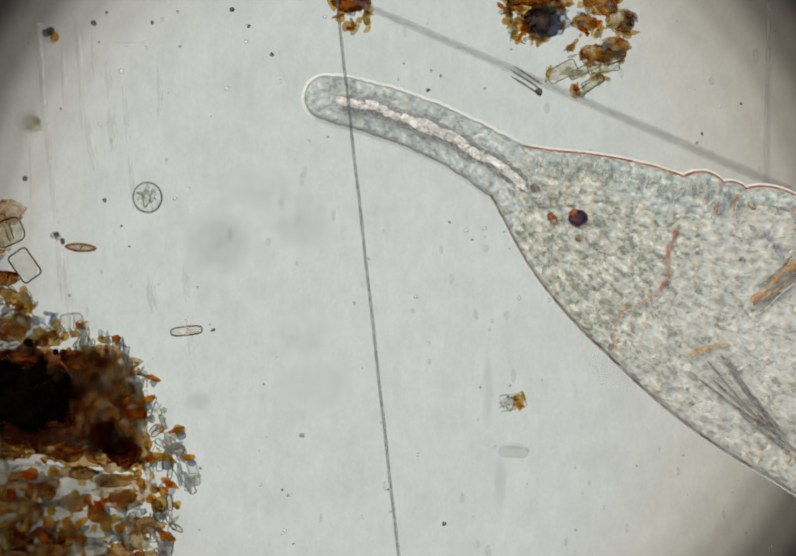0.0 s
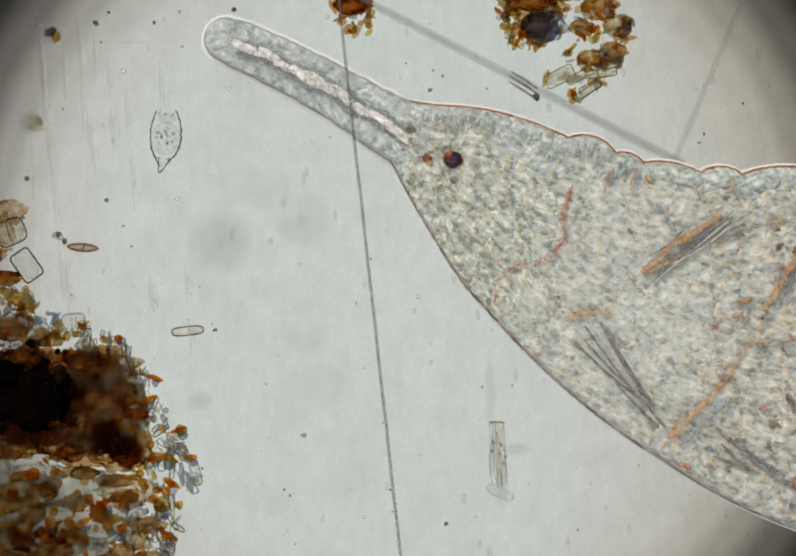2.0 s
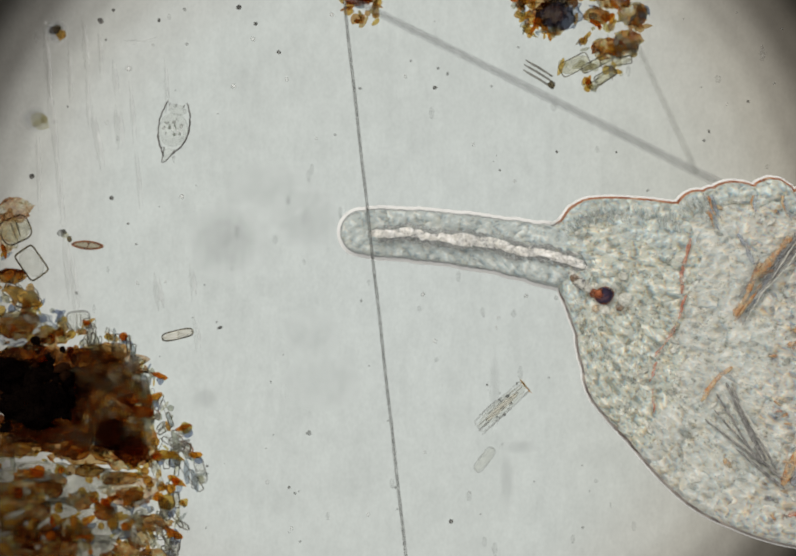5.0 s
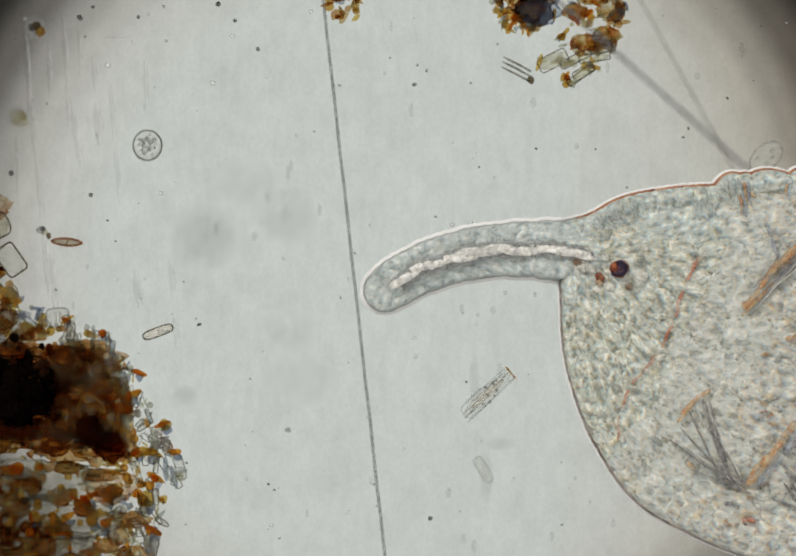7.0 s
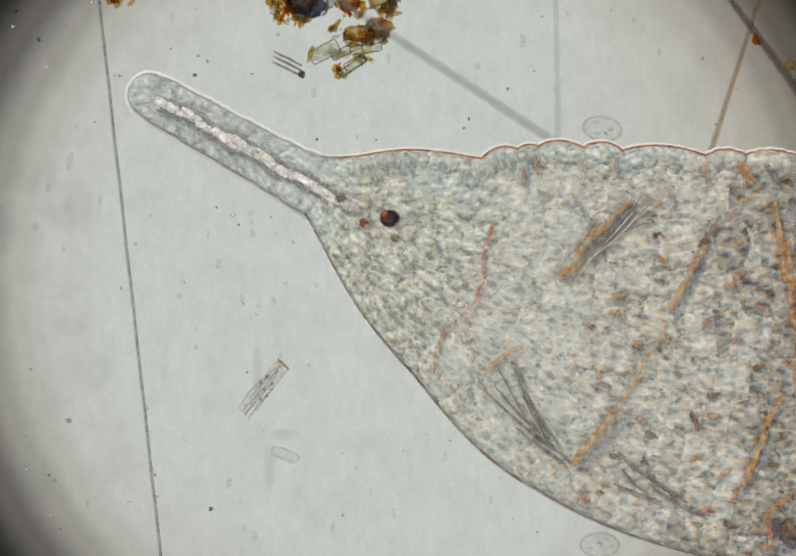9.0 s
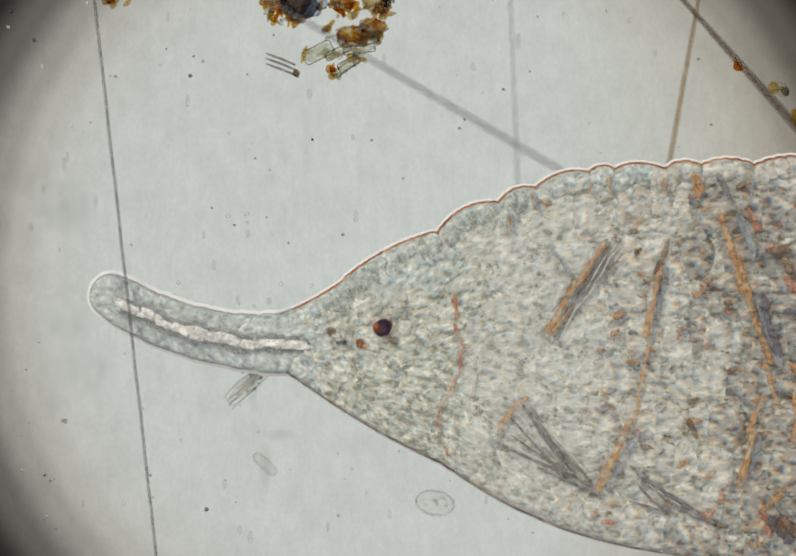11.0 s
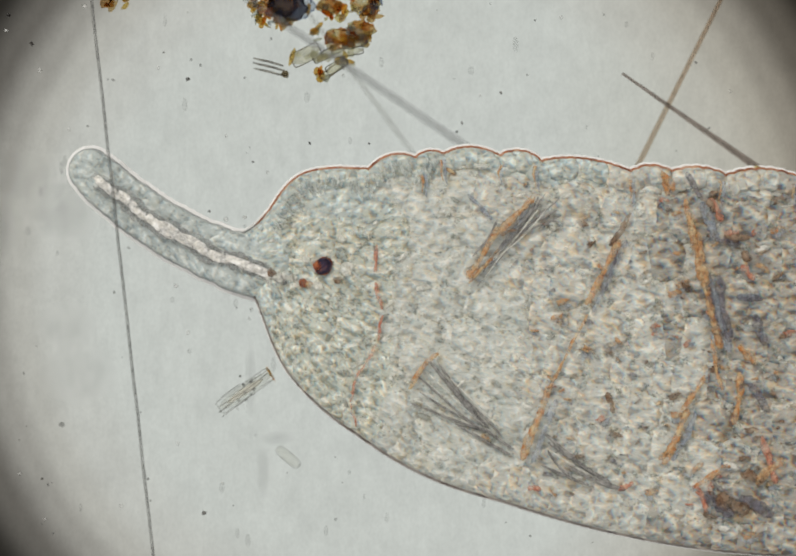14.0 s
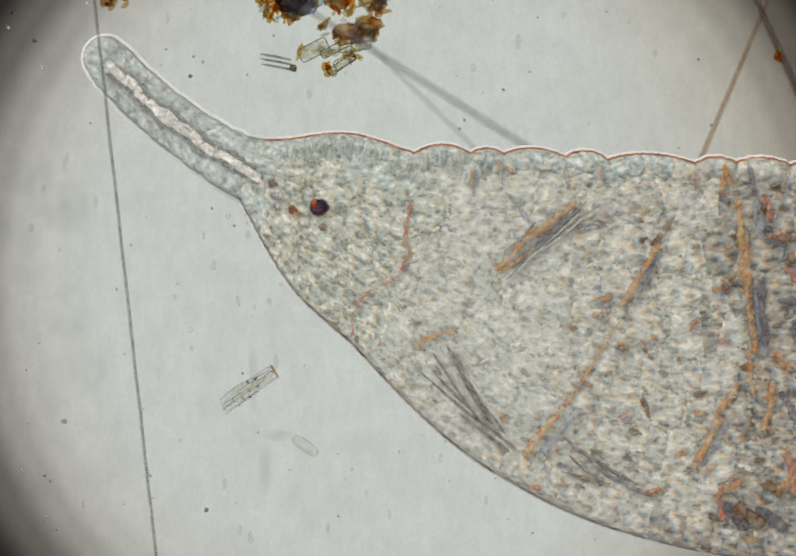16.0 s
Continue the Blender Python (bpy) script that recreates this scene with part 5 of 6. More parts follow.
frustule(50, 523, 62, 42, -55, OLIVE_EDGE, SILICA, "clear angular diatom at the debris", edge=1.8, ribs=0, blunt=0.22)
frustule(18, 458, 60, 50, 24, OLIVE_EDGE, OLIVE, "clear brownish diatom at the debris", edge=1.6, ribs=2, blunt=0.5)
frustule(142, 636, 46, 36, 5, GHOST_WALL, SILICA, "small clear diatom above the debris", edge=2.2, ribs=2)
frustule(382, 930, 52, 18, -75, GHOST_WALL, SILICA, "slim clear diatom at the debris edge", edge=2.0, ribs=1)
frustule(322, 1065, 56, 20, -60, SILICA_EDGE, SILICA, "slim clear diatom at the debris edge", edge=2.2, ribs=2)




def drifting_rod():
    """A glassy rod-shaped diatom that the worm pushes about."""
    d = frustule(980, 890, 124, 28, 0, FAINT_WALL, SILICA, "clear glassy rod-shaped diatom drifting by the worm", edge=1.7, ribs=0, blunt=0.2)
    rnd = random.Random(2)
    for i in range(9):
        g = part("grain", pebble(90 + i, rnd.uniform(2, 5) * UNIT, rnd.uniform(2, 4) * UNIT, 3 * UNIT), SPECK_GREY, d)
        g.location = ((12 + rnd.gauss(0, 26)) * UNIT, rnd.uniform(-16, 14) * UNIT, 0.009)
    for dy, x0, x1, r in ((-16, -66, 14, 1.5), (8, -34, 62, 1.4), (16, -46, 0, 1.3), (-6, -66, -30, 2.4), (-12, 34, 64, 1.2)):
        part("splinter", tube([(x0 * UNIT, dy * UNIT, 0.008), ((x0 + x1) / 2 * UNIT, (dy + 1) * UNIT, 0.009), (x1 * UNIT, (dy + 1) * UNIT, 0.008)], [r * UNIT * 0.5, r * UNIT, r * UNIT * 0.6], 5), GHOST_WALL, d)
    for i, (dy, dz, ry, rz, m) in enumerate(((0, 12, 17, 15, OCHRE), (-8, 18, 10, 8, AMBER), (6, 5, 11, 6, AMBER), (9, 22, 7, 6, HUMUS_BROWN))):
        crust = part("end_crust", pebble(700 + i, 1.0 * UNIT, ry * UNIT, rz * UNIT, 0.2), m, d, "brown crust on its broken end")
        crust.location = ((60 + 0.8 * i) * UNIT, dy * UNIT, dz * UNIT)
    part("core", lens(42, 7, 0.006, 0.0075), ROD_CORE, d, "pale yellowish core")
    part("seam", tube([(-58 * UNIT, 3 * UNIT, 0.009), (0, 0, 0.010), (57 * UNIT, 4 * UNIT, 0.009)], [1.3 * UNIT] * 3, 5), GHOST_WALL, d)
    rows = [(0.0, 1018, 788, 20, 70), (0.5, 1000, 806, 62, 64), (0.7, 1012, 822, 82, 56), (0.8, 1000, 850, 82, 20), (1.0, 835, 945, 55, 0), (1.5, 930, 815, 35, 0), (2.0, 980, 892, 92, 0), (2.5, 979, 905, 92, 0), (3.0, 978, 908, 92, 0),
            (3.5, 932, 880, 50, 0), (4.0, 946, 853, 44, 0), (4.2, 985, 815, 45, 0), (6.3, 988, 786, -10, 0), (6.5, 986, 780, -22, 0), (7.0, 960, 775, 42, 0), (7.5, 775, 775, 50, 0),
            (8.0, 770, 775, 54, 0), (8.5, 722, 772, 50, 0), (9.0, 520, 764, 50, 0), (9.2, 520, 765, 50, 0), (11.3, 490, 750, 40, 0), (11.5, 465, 755, 38, 0), (12.0, 480, 770, 15, 0),
            (12.3, 470, 746, 20, 0), (12.5, 492, 772, 40, 0), (12.7, 490, 762, 38, 0), (13.0, 488, 764, 36, 0), (13.5, 485, 766, 35, 0), (16.0, 491, 765, 34, 0)]
    out = []
    for t, x, y, turn, tip in rows:
        z = 0.002 + 0.03 * math.sin(math.radians(tip))
        q = spot(x, y, z, t)
        out.append((t, pose(q.x, q.y, z, 0, -tip, turn)))
    MOVES.append((d, out))


drifting_rod()


# ---- clumps of humus and silt ----
GRAINS = {}


def shell_grain(k):
    """A small broken shell: a clear body in a dark-edged rim, in one grain."""
    bm = pebble(300 + k, 1.7, 0.55, 0.5, 0.1)
    me = mesh_of("grain", bm, SILICA)
    ring = loop_tube([(1.7 * math.cos(a), 0.58 * math.sin(a) * (1 + 0.2 * math.sin(2 * a + k)), 0.35) for a in (2 * math.pi * i / 16 for i in range(16))], 0.17, 5)
    both = bmesh.new()
    both.from_mesh(me)
    n = len(both.faces)
    other = bpy.data.meshes.new("rim")
    ring.to_mesh(other)
    ring.free()
    both.from_mesh(other)
    both.faces.ensure_lookup_table()
    for f in both.faces[n:]:
        f.material_index = 1
    both.to_mesh(me)
    both.free()
    bpy.data.meshes.remove(other)
    me.materials.append(SILICA_EDGE if k % 5 else SILICA_RED)
    return me


def grain_mesh(material, k):
    key = (material.name, k)
    if key not in GRAINS:
        if material is SILICA:
            GRAINS[key] = shell_grain(k)
        else:
            s = ((1.0, 0.75, 0.6), (1.3, 0.55, 0.5), (0.85, 0.85, 0.7), (1.6, 0.42, 0.45))[k % 4]
            bm = pebble(100 + k, *s, 0.3)
            bmesh.ops.subdivide_edges(bm, edges=bm.edges[:], cuts=1, use_grid_fill=True, smooth=0.45)
            for v in bm.verts:
                v.co *= 1 + 0.22 * noise.noise(v.co * 3.0 + Vector((k, 0, 0)))
            GRAINS[key] = mesh_of("grain", bm, material)
    return GRAINS[key]


def heap(thing, origin, count, pick, seed, single=280):
    """Grains heaped on the slide; pick(rnd) gives a plan point, size, material and height, or None. Grains past the first hundreds are joined."""
    rnd = random.Random(seed)
    made, rest = 0, {}
    while made < count:
        got = pick(rnd)
        if got is None:
            continue
        x, y, size, material, z = got
        me = grain_mesh(material, rnd.randrange(8))
        q = spot(x, y, z) - origin
        m = Matrix.LocRotScale((q.x, q.y, z), Euler((rnd.uniform(-0.4, 0.4), rnd.uniform(-0.4, 0.4), rnd.uniform(0, 6.28))), (size * UNIT, size * UNIT, size * UNIT * 0.8))
        if made < single:
            g = part("grain", me, None, thing)
            g.matrix_basis = m
        else:
            rest.setdefault((material.name, rnd.randrange(6)), []).append((me, m))
        made += 1
    for key, items in rest.items():
        verts, faces, slots = [], [], []
        for me, m in items:
            k = len(verts)
            verts += [tuple(m @ v.co) for v in me.vertices]
            faces += [tuple(k + i for i in p.vertices) for p in me.polygons]
            slots += [p.material_index for p in me.polygons]
        joined = bpy.data.meshes.new("fine_silt")
        joined.from_pydata(verts, [], faces)
        for mat in items[0][0].materials:
            joined.materials.append(mat)
        for p, i in zip(joined.polygons, slots):
            p.material_index, p.use_smooth = i, True
        tagged(part("fine_silt", joined, None, thing), kind="stuff")


def lump(name, x, y, rx, ry, h, material, thing, origin, seed):
    q = spot(x, y, 0) - origin
    bm = bmesh.new()
    bmesh.ops.create_icosphere(bm, subdivisions=4, radius=1.0)
    for v in bm.verts:
        n = noise.noise(v.co * 2.0 + Vector((seed, 0, 0))) * 0.34 + noise.noise(v.co * 5.0 + Vector((0, seed, 0))) * 0.26 + noise.noise(v.co * 12.0) * 0.14
        v.co *= 1 + n
        v.co = Vector((v.co.x * rx * UNIT, v.co.y * ry * UNIT, max(0.0, v.co.z * h + h * 0.4)))
    ob = part(name, bm, material, thing)
    ob.location = (q.x, q.y, 0.0005)


def big_clump():
    c = tagged(new("debris_clump"), "large clump of dark brown humus with amber grains", "debris")
    o = spot(150, 850)
    c.location = o
    lump("dark_core", 62, 784, 70, 62, 0.040, HUMUS_BLACK, c, o, 1.0)
    lump("dark_core", 92, 790, 38, 38, 0.040, HUMUS_BLACK, c, o, 3.0)
    lump("dark_core", 0, 738, 56, 40, 0.036, HUMUS_BLACK, c, o, 6.0)
    for i, (x, y, rx, ry) in enumerate(((74, 786, 84, 66), (150, 755, 44, 26))):
        lump("dark_mass", x, y, rx, ry, 0.012 + 0.001 * i, UMBER, c, o, 140.0 + 2.3 * i)
    for i, (x, y, rx, ry) in enumerate(((207, 861, 34, 29), (207, 861, 26, 22), (248, 893, 32, 22), (248, 893, 22, 15), (180, 760, 34, 26), (205, 698, 34, 18), (165, 905, 40, 16), (160, 712, 24, 22))):
        lump("dark_mass", x, y, rx, ry, 0.030 + 0.001 * i, UMBER if i < 3 else PEAT, c, o, 90.0 + i)
    for i, (x, y, rx, ry) in enumerate(((207, 858, 30, 26), (255, 880, 22, 17))):
        lump("dark_mass", x, y, rx, ry, 0.044 + 0.001 * i, UMBER, c, o, 150.0 + i)
    for i, (x, y, rx, ry) in enumerate(((85, 858, 56, 16), (40, 704, 52, 14))):
        lump("dark_mass", x, y, rx, ry, 0.034 + 0.001 * i, HUMUS_BROWN, c, o, 120.0 + i)
    for i, (x, y, rx, ry) in enumerate(((165, 735, 46, 28), (140, 775, 36, 36), (60, 852, 70, 22), (30, 880, 50, 22), (120, 880, 50, 20), (60, 705, 60, 18))):
        lump("brown_core", x, y, rx, ry, 0.016 + 0.001 * i, PEAT, c, o, 10.0 + i)
    for i, (x, y, rx, ry) in enumerate(((150, 735, 80, 40), (130, 835, 90, 46), (230, 820, 60, 66), (240, 890, 60, 34), (40, 850, 60, 30), (20, 640, 44, 22), (20, 1010, 60, 40), (70, 1080, 80, 30), (60, 960, 50, 16))):
        lump("thin_mass", x, y, rx, ry, 0.010 + 0.002 * (i % 5), HAZE, c, o, 30.0 + i)
    for i, (x, y, rx, ry) in enumerate(((40, 655, 60, 34), (205, 800, 74, 90))):
        lump("slime", x, y, rx, ry, 0.005 + 0.0006 * i, SLIME, c, o, 80.0 + i)
    for i, (x, y, rx, ry) in enumerate(((100, 955, 140, 36), (130, 1030, 150, 40), (80, 1090, 140, 36))):
        lump("slime", x, y, rx, ry, 0.007 + 0.0006 * i, SILT, c, o, 190.0 + i)
    spread = random.Random(91)
    for i in range(80):
        low = i < 30
        x, y = (spread.uniform(-40, 300), spread.uniform(930, 1130)) if low else (spread.uniform(-20, 270), spread.uniform(600, 900))
        if x > float(np.interp(y, [600, 650, 690, 800, 940, 1100], [40, 90, 200, 280, 330, 290])):
            continue
        lump("thin_mass", x, y, spread.uniform(14, 34), spread.uniform(9, 18), 0.008 + 0.0003 * i, (HAZE, HAZE, HAZE, HUMUS_BROWN)[i % 4], c, o, 50.0 + 1.7 * i)
    # soft rust and olive masses that lie over the grains
    for i, (x, y, rx, ry) in enumerate(((190, 722, 74, 30), (215, 790, 62, 58), (150, 868, 100, 24), (248, 965, 50, 30))):
        lump("thin_mass", x, y, rx, ry, 0.038 + 0.0008 * i, HAZE_THIN, c, o, 170.0 + 1.9 * i)
    lump("brown_core", 10, 549, 26, 13, 0.014, HUMUS_BROWN, c, o, 71.0)
    lump("brown_core", 12, 541, 24, 7, 0.016, UMBER, c, o, 73.0)
    lump("thin_mass", 14, 418, 34, 22, 0.010, HAZE_THIN, c, o, 75.0)
    lump("thin_mass", 2, 462, 22, 40, 0.011, HAZE_THIN, c, o, 77.0)
    rod = frustule_parts(c, 78, 26, OCHRE)
    for ob in rod:
        p = spot(34, 588) - o
        ob.matrix_basis = pose(p.x, p.y, 0.012, 0, 0, -28)
    edge_y = [570, 610, 640, 668, 690, 720, 800, 870, 940, 1000, 1090, 1200]
    edge_x = [50, 90, 130, 232, 255, 278, 318, 362, 388, 350, 342, 300]
    # amber grains, each with a blue-grey grain below painting in its colour fringe
    caps = ((352, 845, 15), (325, 900, 17), (297, 902, 12), (373, 902, 11), (336, 952, 13), (255, 975, 18), (240, 985, 16), (314, 993, 19), (298, 984, 12), (200, 993, 16), (175, 990, 12), (64, 934, 16), (45, 940, 12),
            (327, 1056, 14), (136, 1034, 16), (160, 1030, 13), (210, 1035, 15), (235, 1040, 13), (95, 1030, 14), (110, 930, 12), (20, 975, 13), (232, 668, 11), (300, 745, 11), (160, 640, 10), (270, 815, 18), (285, 790, 14),
            (6, 546, 12), (24, 549, 8), (-4, 500, 10))
    state = {"next": []}
    for x, y, r in caps:
        state["next"] += [(x + 0.35 * r, y + 0.85 * r, 0.85 * r, HUMUS_BLUE_FRINGE, 0.010), (x - 0.3 * r, y + 0.1 * r, 0.7 * r, AMBER, 0.030), (x, y, r, AMBER, 0.026)]

    def pick(rnd):
        if state["next"]:
            return state["next"].pop()
        y = rnd.uniform(570, 1150)
        far = float(np.interp(y, edge_y, edge_x))
        x = far - (far + 90) * rnd.random() ** 1.2
        rim = far - x
        core = math.hypot((x - 50) / 88, (y - 768) / 70)
        low = y > 925
        if core < 0.95:
            return x, y, rnd.uniform(8, 17), HUMUS_BLACK, 0.034
        if core < 1.35 and rnd.random() < 0.8:
            return x, y, rnd.uniform(6, 14), rnd.choice((UMBER, HUMUS_BROWN, HUMUS_BLACK, UMBER)), 0.032
        bare = noise.noise(Vector((x / 60, y / 45, 3.0)))
        if (low or rim < 90 or y < 680) and bare > 0.24 and rnd.random() < 0.8:
            return None if rnd.random() < 0.7 else (x, y, rnd.uniform(4, 9), rnd.choice((SILICA, PALE, HUMUS_BLUE_FRINGE)), 0.004)
        if rim < 85 and rnd.random() < 0.6:
            return x, y, rnd.uniform(4, 10), rnd.choice((SILICA, SILICA, PALE, HUMUS_BLUE_FRINGE)), rnd.uniform(0.001, 0.014)
        size = rnd.uniform(4, 12)
        # some grains get a blue-grey one below as an imitated colour fringe
        if rnd.random() < 0.25:
            state["next"].append((x + 0.4 * size, y + 0.6 * size, size * 0.7, HUMUS_BLUE_FRINGE, 0.008))
        return x, y, size, rnd.choice((AMBER, OCHRE, OCHRE, PALE, AMBER if low else PEAT, OLIVE)), rnd.uniform(0.014, 0.03)
    heap(c, o, 900, pick, 11)
    # slim glassy shards that stick out of its edge
    shard = random.Random(17)
    for i in range(64):
        y = shard.uniform(650, 1110)
        x = float(np.interp(y, edge_y, edge_x)) - 95 * shard.random() ** 1.3 - 2
        p, skin = spot(x, y) - o, (SILICA, SILICA, PALE, OLIVE)[i % 4]
        for ob in frustule_parts(c, shard.uniform(22, 50), shard.uniform(7, 14), skin, 1.0, (GHOST_WALL, SILICA_EDGE, OLIVE_EDGE)[i % 3]):
            ob.matrix_basis = pose(p.x, p.y, 0.006 + 0.0004 * i, 0, 0, -80 + shard.gauss(0, 24))


def keyed_clump(name, label, base, track, build):
    """track: seconds, the plan point to which the base has gone, and its turn where it turns."""
    c = tagged(new(name), label, "debris")
    o = spot(*base)
    build(c, o)
    rows = []
    for t, x, y, *turn in track:
        q = spot(x, y, 0, t)
        rows.append((t, pose(q.x, q.y, q.z, 0, 0, turn[0] if turn else 0)))
    MOVES.append((c, rows))


def top_clump(c, o):
    lump("brown_core", 1055, 0, 62, 34, 0.030, PEAT, c, o, 8.0)
    lump("brown_core", 1050, -40, 62, 50, 0.030, HUMUS_BROWN, c, o, 8.5)
    lump("dark_core", 1068, 46, 34, 26, 0.026, SLATE, c, o, 7.0)
    lump("dark_core", 1078, 40, 40, 30, 0.020, HUMUS_BLUE_FRINGE, c, o, 7.2)
    lump("dark_core", 1058, 42, 30, 22, 0.022, PEAT, c, o, 7.5)
    lump("brown_core", 1120, -50, 90, 40, 0.026, HAZE, c, o, 9.0)
    for x, y, rx, ry, s in ((1185, 5, 34, 26, 9.3), (1210, 95, 26, 22, 9.6), (1170, 105, 30, 16, 9.9), (1222, 42, 26, 22, 4.1), (1150, 45, 24, 16, 4.5)):
        lump("thin_mass", x, y, rx, ry, 0.010, HAZE, c, o, s)
    spots = ((1058, 25, 66, 52, 60, 0), (1040, 70, 36, 18, 26, 1), (1022, 58, 14, 22, 22, 1), (1000, 15, 16, 22, 18, 1), (1185, 8, 30, 28, 34, 1), (1165, 62, 26, 16, 16, 1), (1210, 98, 24, 20, 26, 1), (1235, 48, 22, 22, 20, 0),
             (1126, 97, 9, 14, 9, 2), (1084, 146, 8, 12, 7, 3), (1172, 115, 30, 15, 18, 1), (1140, 25, 16, 26, 16, 2), (1212, 55, 22, 12, 14, 2), (1225, 112, 10, 14, 8, 2), (1130, 148, 26, 10, 10, 3), (1136, 180, 14, 12, 9, 1), (1190, 148, 30, 10, 10, 3), (1120, -50, 110, 40, 40, 1))
    bag = [s for s in spots for _ in range(s[4])]

    def pick(rnd):
        x, y, rx, ry, n, kind = bag[rnd.randrange(len(bag))]
        a, r = rnd.uniform(0, 6.28), math.sqrt(rnd.random())
        m = rnd.choice(((PEAT, OCHRE, PEAT, HUMUS_BLUE_FRINGE), (OCHRE, OCHRE, AMBER, PALE), (HUMUS_BLUE_FRINGE, HUMUS_BLUE_FRINGE, PALE, OCHRE), (OLIVE, OCHRE, PALE, OLIVE))[kind])
        return x + rx * r * math.cos(a), y + ry * r * math.sin(a), rnd.uniform(4, 11), m, rnd.uniform(0.004, 0.022)
    heap(c, o, 280, pick, 12)
    for x, y, ln, wd, turn in ((1105, 144, 60, 28, 27), (1186, 138, 62, 15, 8), (1150, 140, 66, 16, 27), (1160, 172, 62, 14, 36), (1165, 166, 44, 18, 30), (1205, 122, 40, 12, 20)):
        p, s = spot(x, y) - o, frustule_parts(c, ln, wd)
        for ob in s:
            ob.matrix_basis = pose(p.x, p.y, 0.016, 0, 0, turn)


def frustule_parts(c, length, width, skin=OLIVE, edge=1.0, wall=OLIVE_EDGE):
    ring = []
    for i in range(24):
        a = 2 * math.pi * i / 24
        k, s = math.cos(a), math.sin(a)
        ring.append((length / 2 * UNIT * math.copysign(abs(k) ** 0.22, k), width / 2 * UNIT * math.copysign(abs(s) ** 0.3, s), 0.004))
    return [part("diatom_valve", turned([(0.9, 0.001), (1.0, 0.004), (0.7, 0.007)], sx=length / 2 * UNIT, sy=width / 2 * UNIT), skin, c),
            part("diatom_girdle", loop_tube(ring, edge * UNIT), wall, c)]


def small_clump(c, o):
    lump("brown_core", 692, 2, 34, 24, 0.022, HUMUS_BROWN, c, o, 12.0)

    def pick(rnd):
        x, y = rnd.uniform(648, 738), rnd.uniform(-60, 62)
        if abs(x - 692 - 0.25 * (y - 10)) > 48 - 0.45 * max(0, y):
            return None
        return x, y, rnd.uniform(6, 13), (OCHRE, OCHRE, PALE, PEAT)[rnd.randrange(4)], rnd.uniform(0.003, 0.014)
    heap(c, o, 60, pick, 13)


def needles(c, o):
    for dx, dy, ln in ((-6, 10, 62), (-2, 1, 66), (4, -9, 70)):
        n = part("needle", tube([(-ln / 2 * UNIT, 0, 0), (-ln / 4 * UNIT, 0, 0.001), (0, 0.6 * UNIT, 0.001), (ln / 2 * UNIT, 0, 0)], [1.0 * UNIT, 2.3 * UNIT, 2.4 * UNIT, 1.8 * UNIT], 6), SILICA_EDGE, c)
        n.location = (dx * UNIT, dy * UNIT, 0.004)
    n = part("needle_foot", pebble(55, 8 * UNIT, 8 * UNIT, 6 * UNIT), OLIVE_EDGE, c)
    n.location = (32 * UNIT, -6 * UNIT, 0.001)


TOP_TRACK = [(0.0, 1023, 78), (0.5, 1020, 86), (1.0, 1020, 84), (1.5, 1022, 83), (2.0, 1018, 88), (2.5, 1022, 83), (3.0, 1024, 83), (3.5, 1025, 75), (4.0, 1034, 70), (6.5, 1051, 64), (7.0, 1005, 57),
             (7.2, 908, 54), (7.5, 814, 49), (8.0, 797, 51), (8.5, 762, 44), (8.6, 684, 43), (8.8, 576, 41), (9.0, 558, 40), (11.5, 545, 42), (12.0, 547, 43), (12.5, 544, 40), (13.0, 544, 39), (13.5, 534, 42), (14.0, 522, 46),
             (14.5, 526, 46), (15.0, 529, 46), (15.5, 530, 42), (16.0, 537, 36)]
NEEDLE_TRACK = [(t, x + 14 - (4 if t > 7 else 0), y + 82 + (6 if t > 7 else 0), float(np.interp(t, [0, 4, 6.5, 9, 11.5, 15.5], [-33, -33, -28, -27, -20, -11]))) for t, x, y in TOP_TRACK]
SMALL_TRACK = [(0.0, 717, 48), (0.5, 717, 54), (1.0, 716, 52), (1.5, 721, 50), (2.0, 720, 54), (2.5, 720, 51), (3.0, 721, 49), (3.5, 721, 46), (4.0, 726, 41), (6.5, 736, 32), (7.0, 695, 25), (7.2, 598, 22), (7.5, 502, 18),
               (8.0, 495, 20), (8.5, 449, 14), (8.6, 374, 12), (8.8, 266, 9), (9.0, 248, 9), (11.5, 240, 11), (13.0, 239, 9), (14.0, 236, 16), (15.0, 231, 20), (16.0, 236, 14)]
SMALL_TRACK = [(t, x + (6 if t > 7 else 0), y - (14 if t > 7 else 0)) for t, x, y in SMALL_TRACK]
big_clump()
keyed_clump("debris_clump", "brown and amber debris clump with diatoms at its edge", (1023, 78), TOP_TRACK, top_clump)
keyed_clump("debris_clump", "small brown clump of silt grains", (717, 48), SMALL_TRACK, small_clump)
keyed_clump("needle_bundle", "bundle of fine glassy needles", (1040, 160), NEEDLE_TRACK, needles)


# ---- dust, scratches and smudges on the glass ----
def speck(x, y, r, material, label, seed):
    rnd = random.Random(seed)
    s = tagged(new("speck", mesh_of("speck", pebble(seed, r * UNIT * rnd.uniform(0.85, 1.2), r * UNIT * rnd.uniform(0.7, 1.0), r * UNIT * 0.7, 0.22), material)), label, "speck", "specks in the water")
    q = spot(x, y, 0.0005)
    s.location = q
    s.rotation_euler[2] = rnd.uniform(0, 6.28)


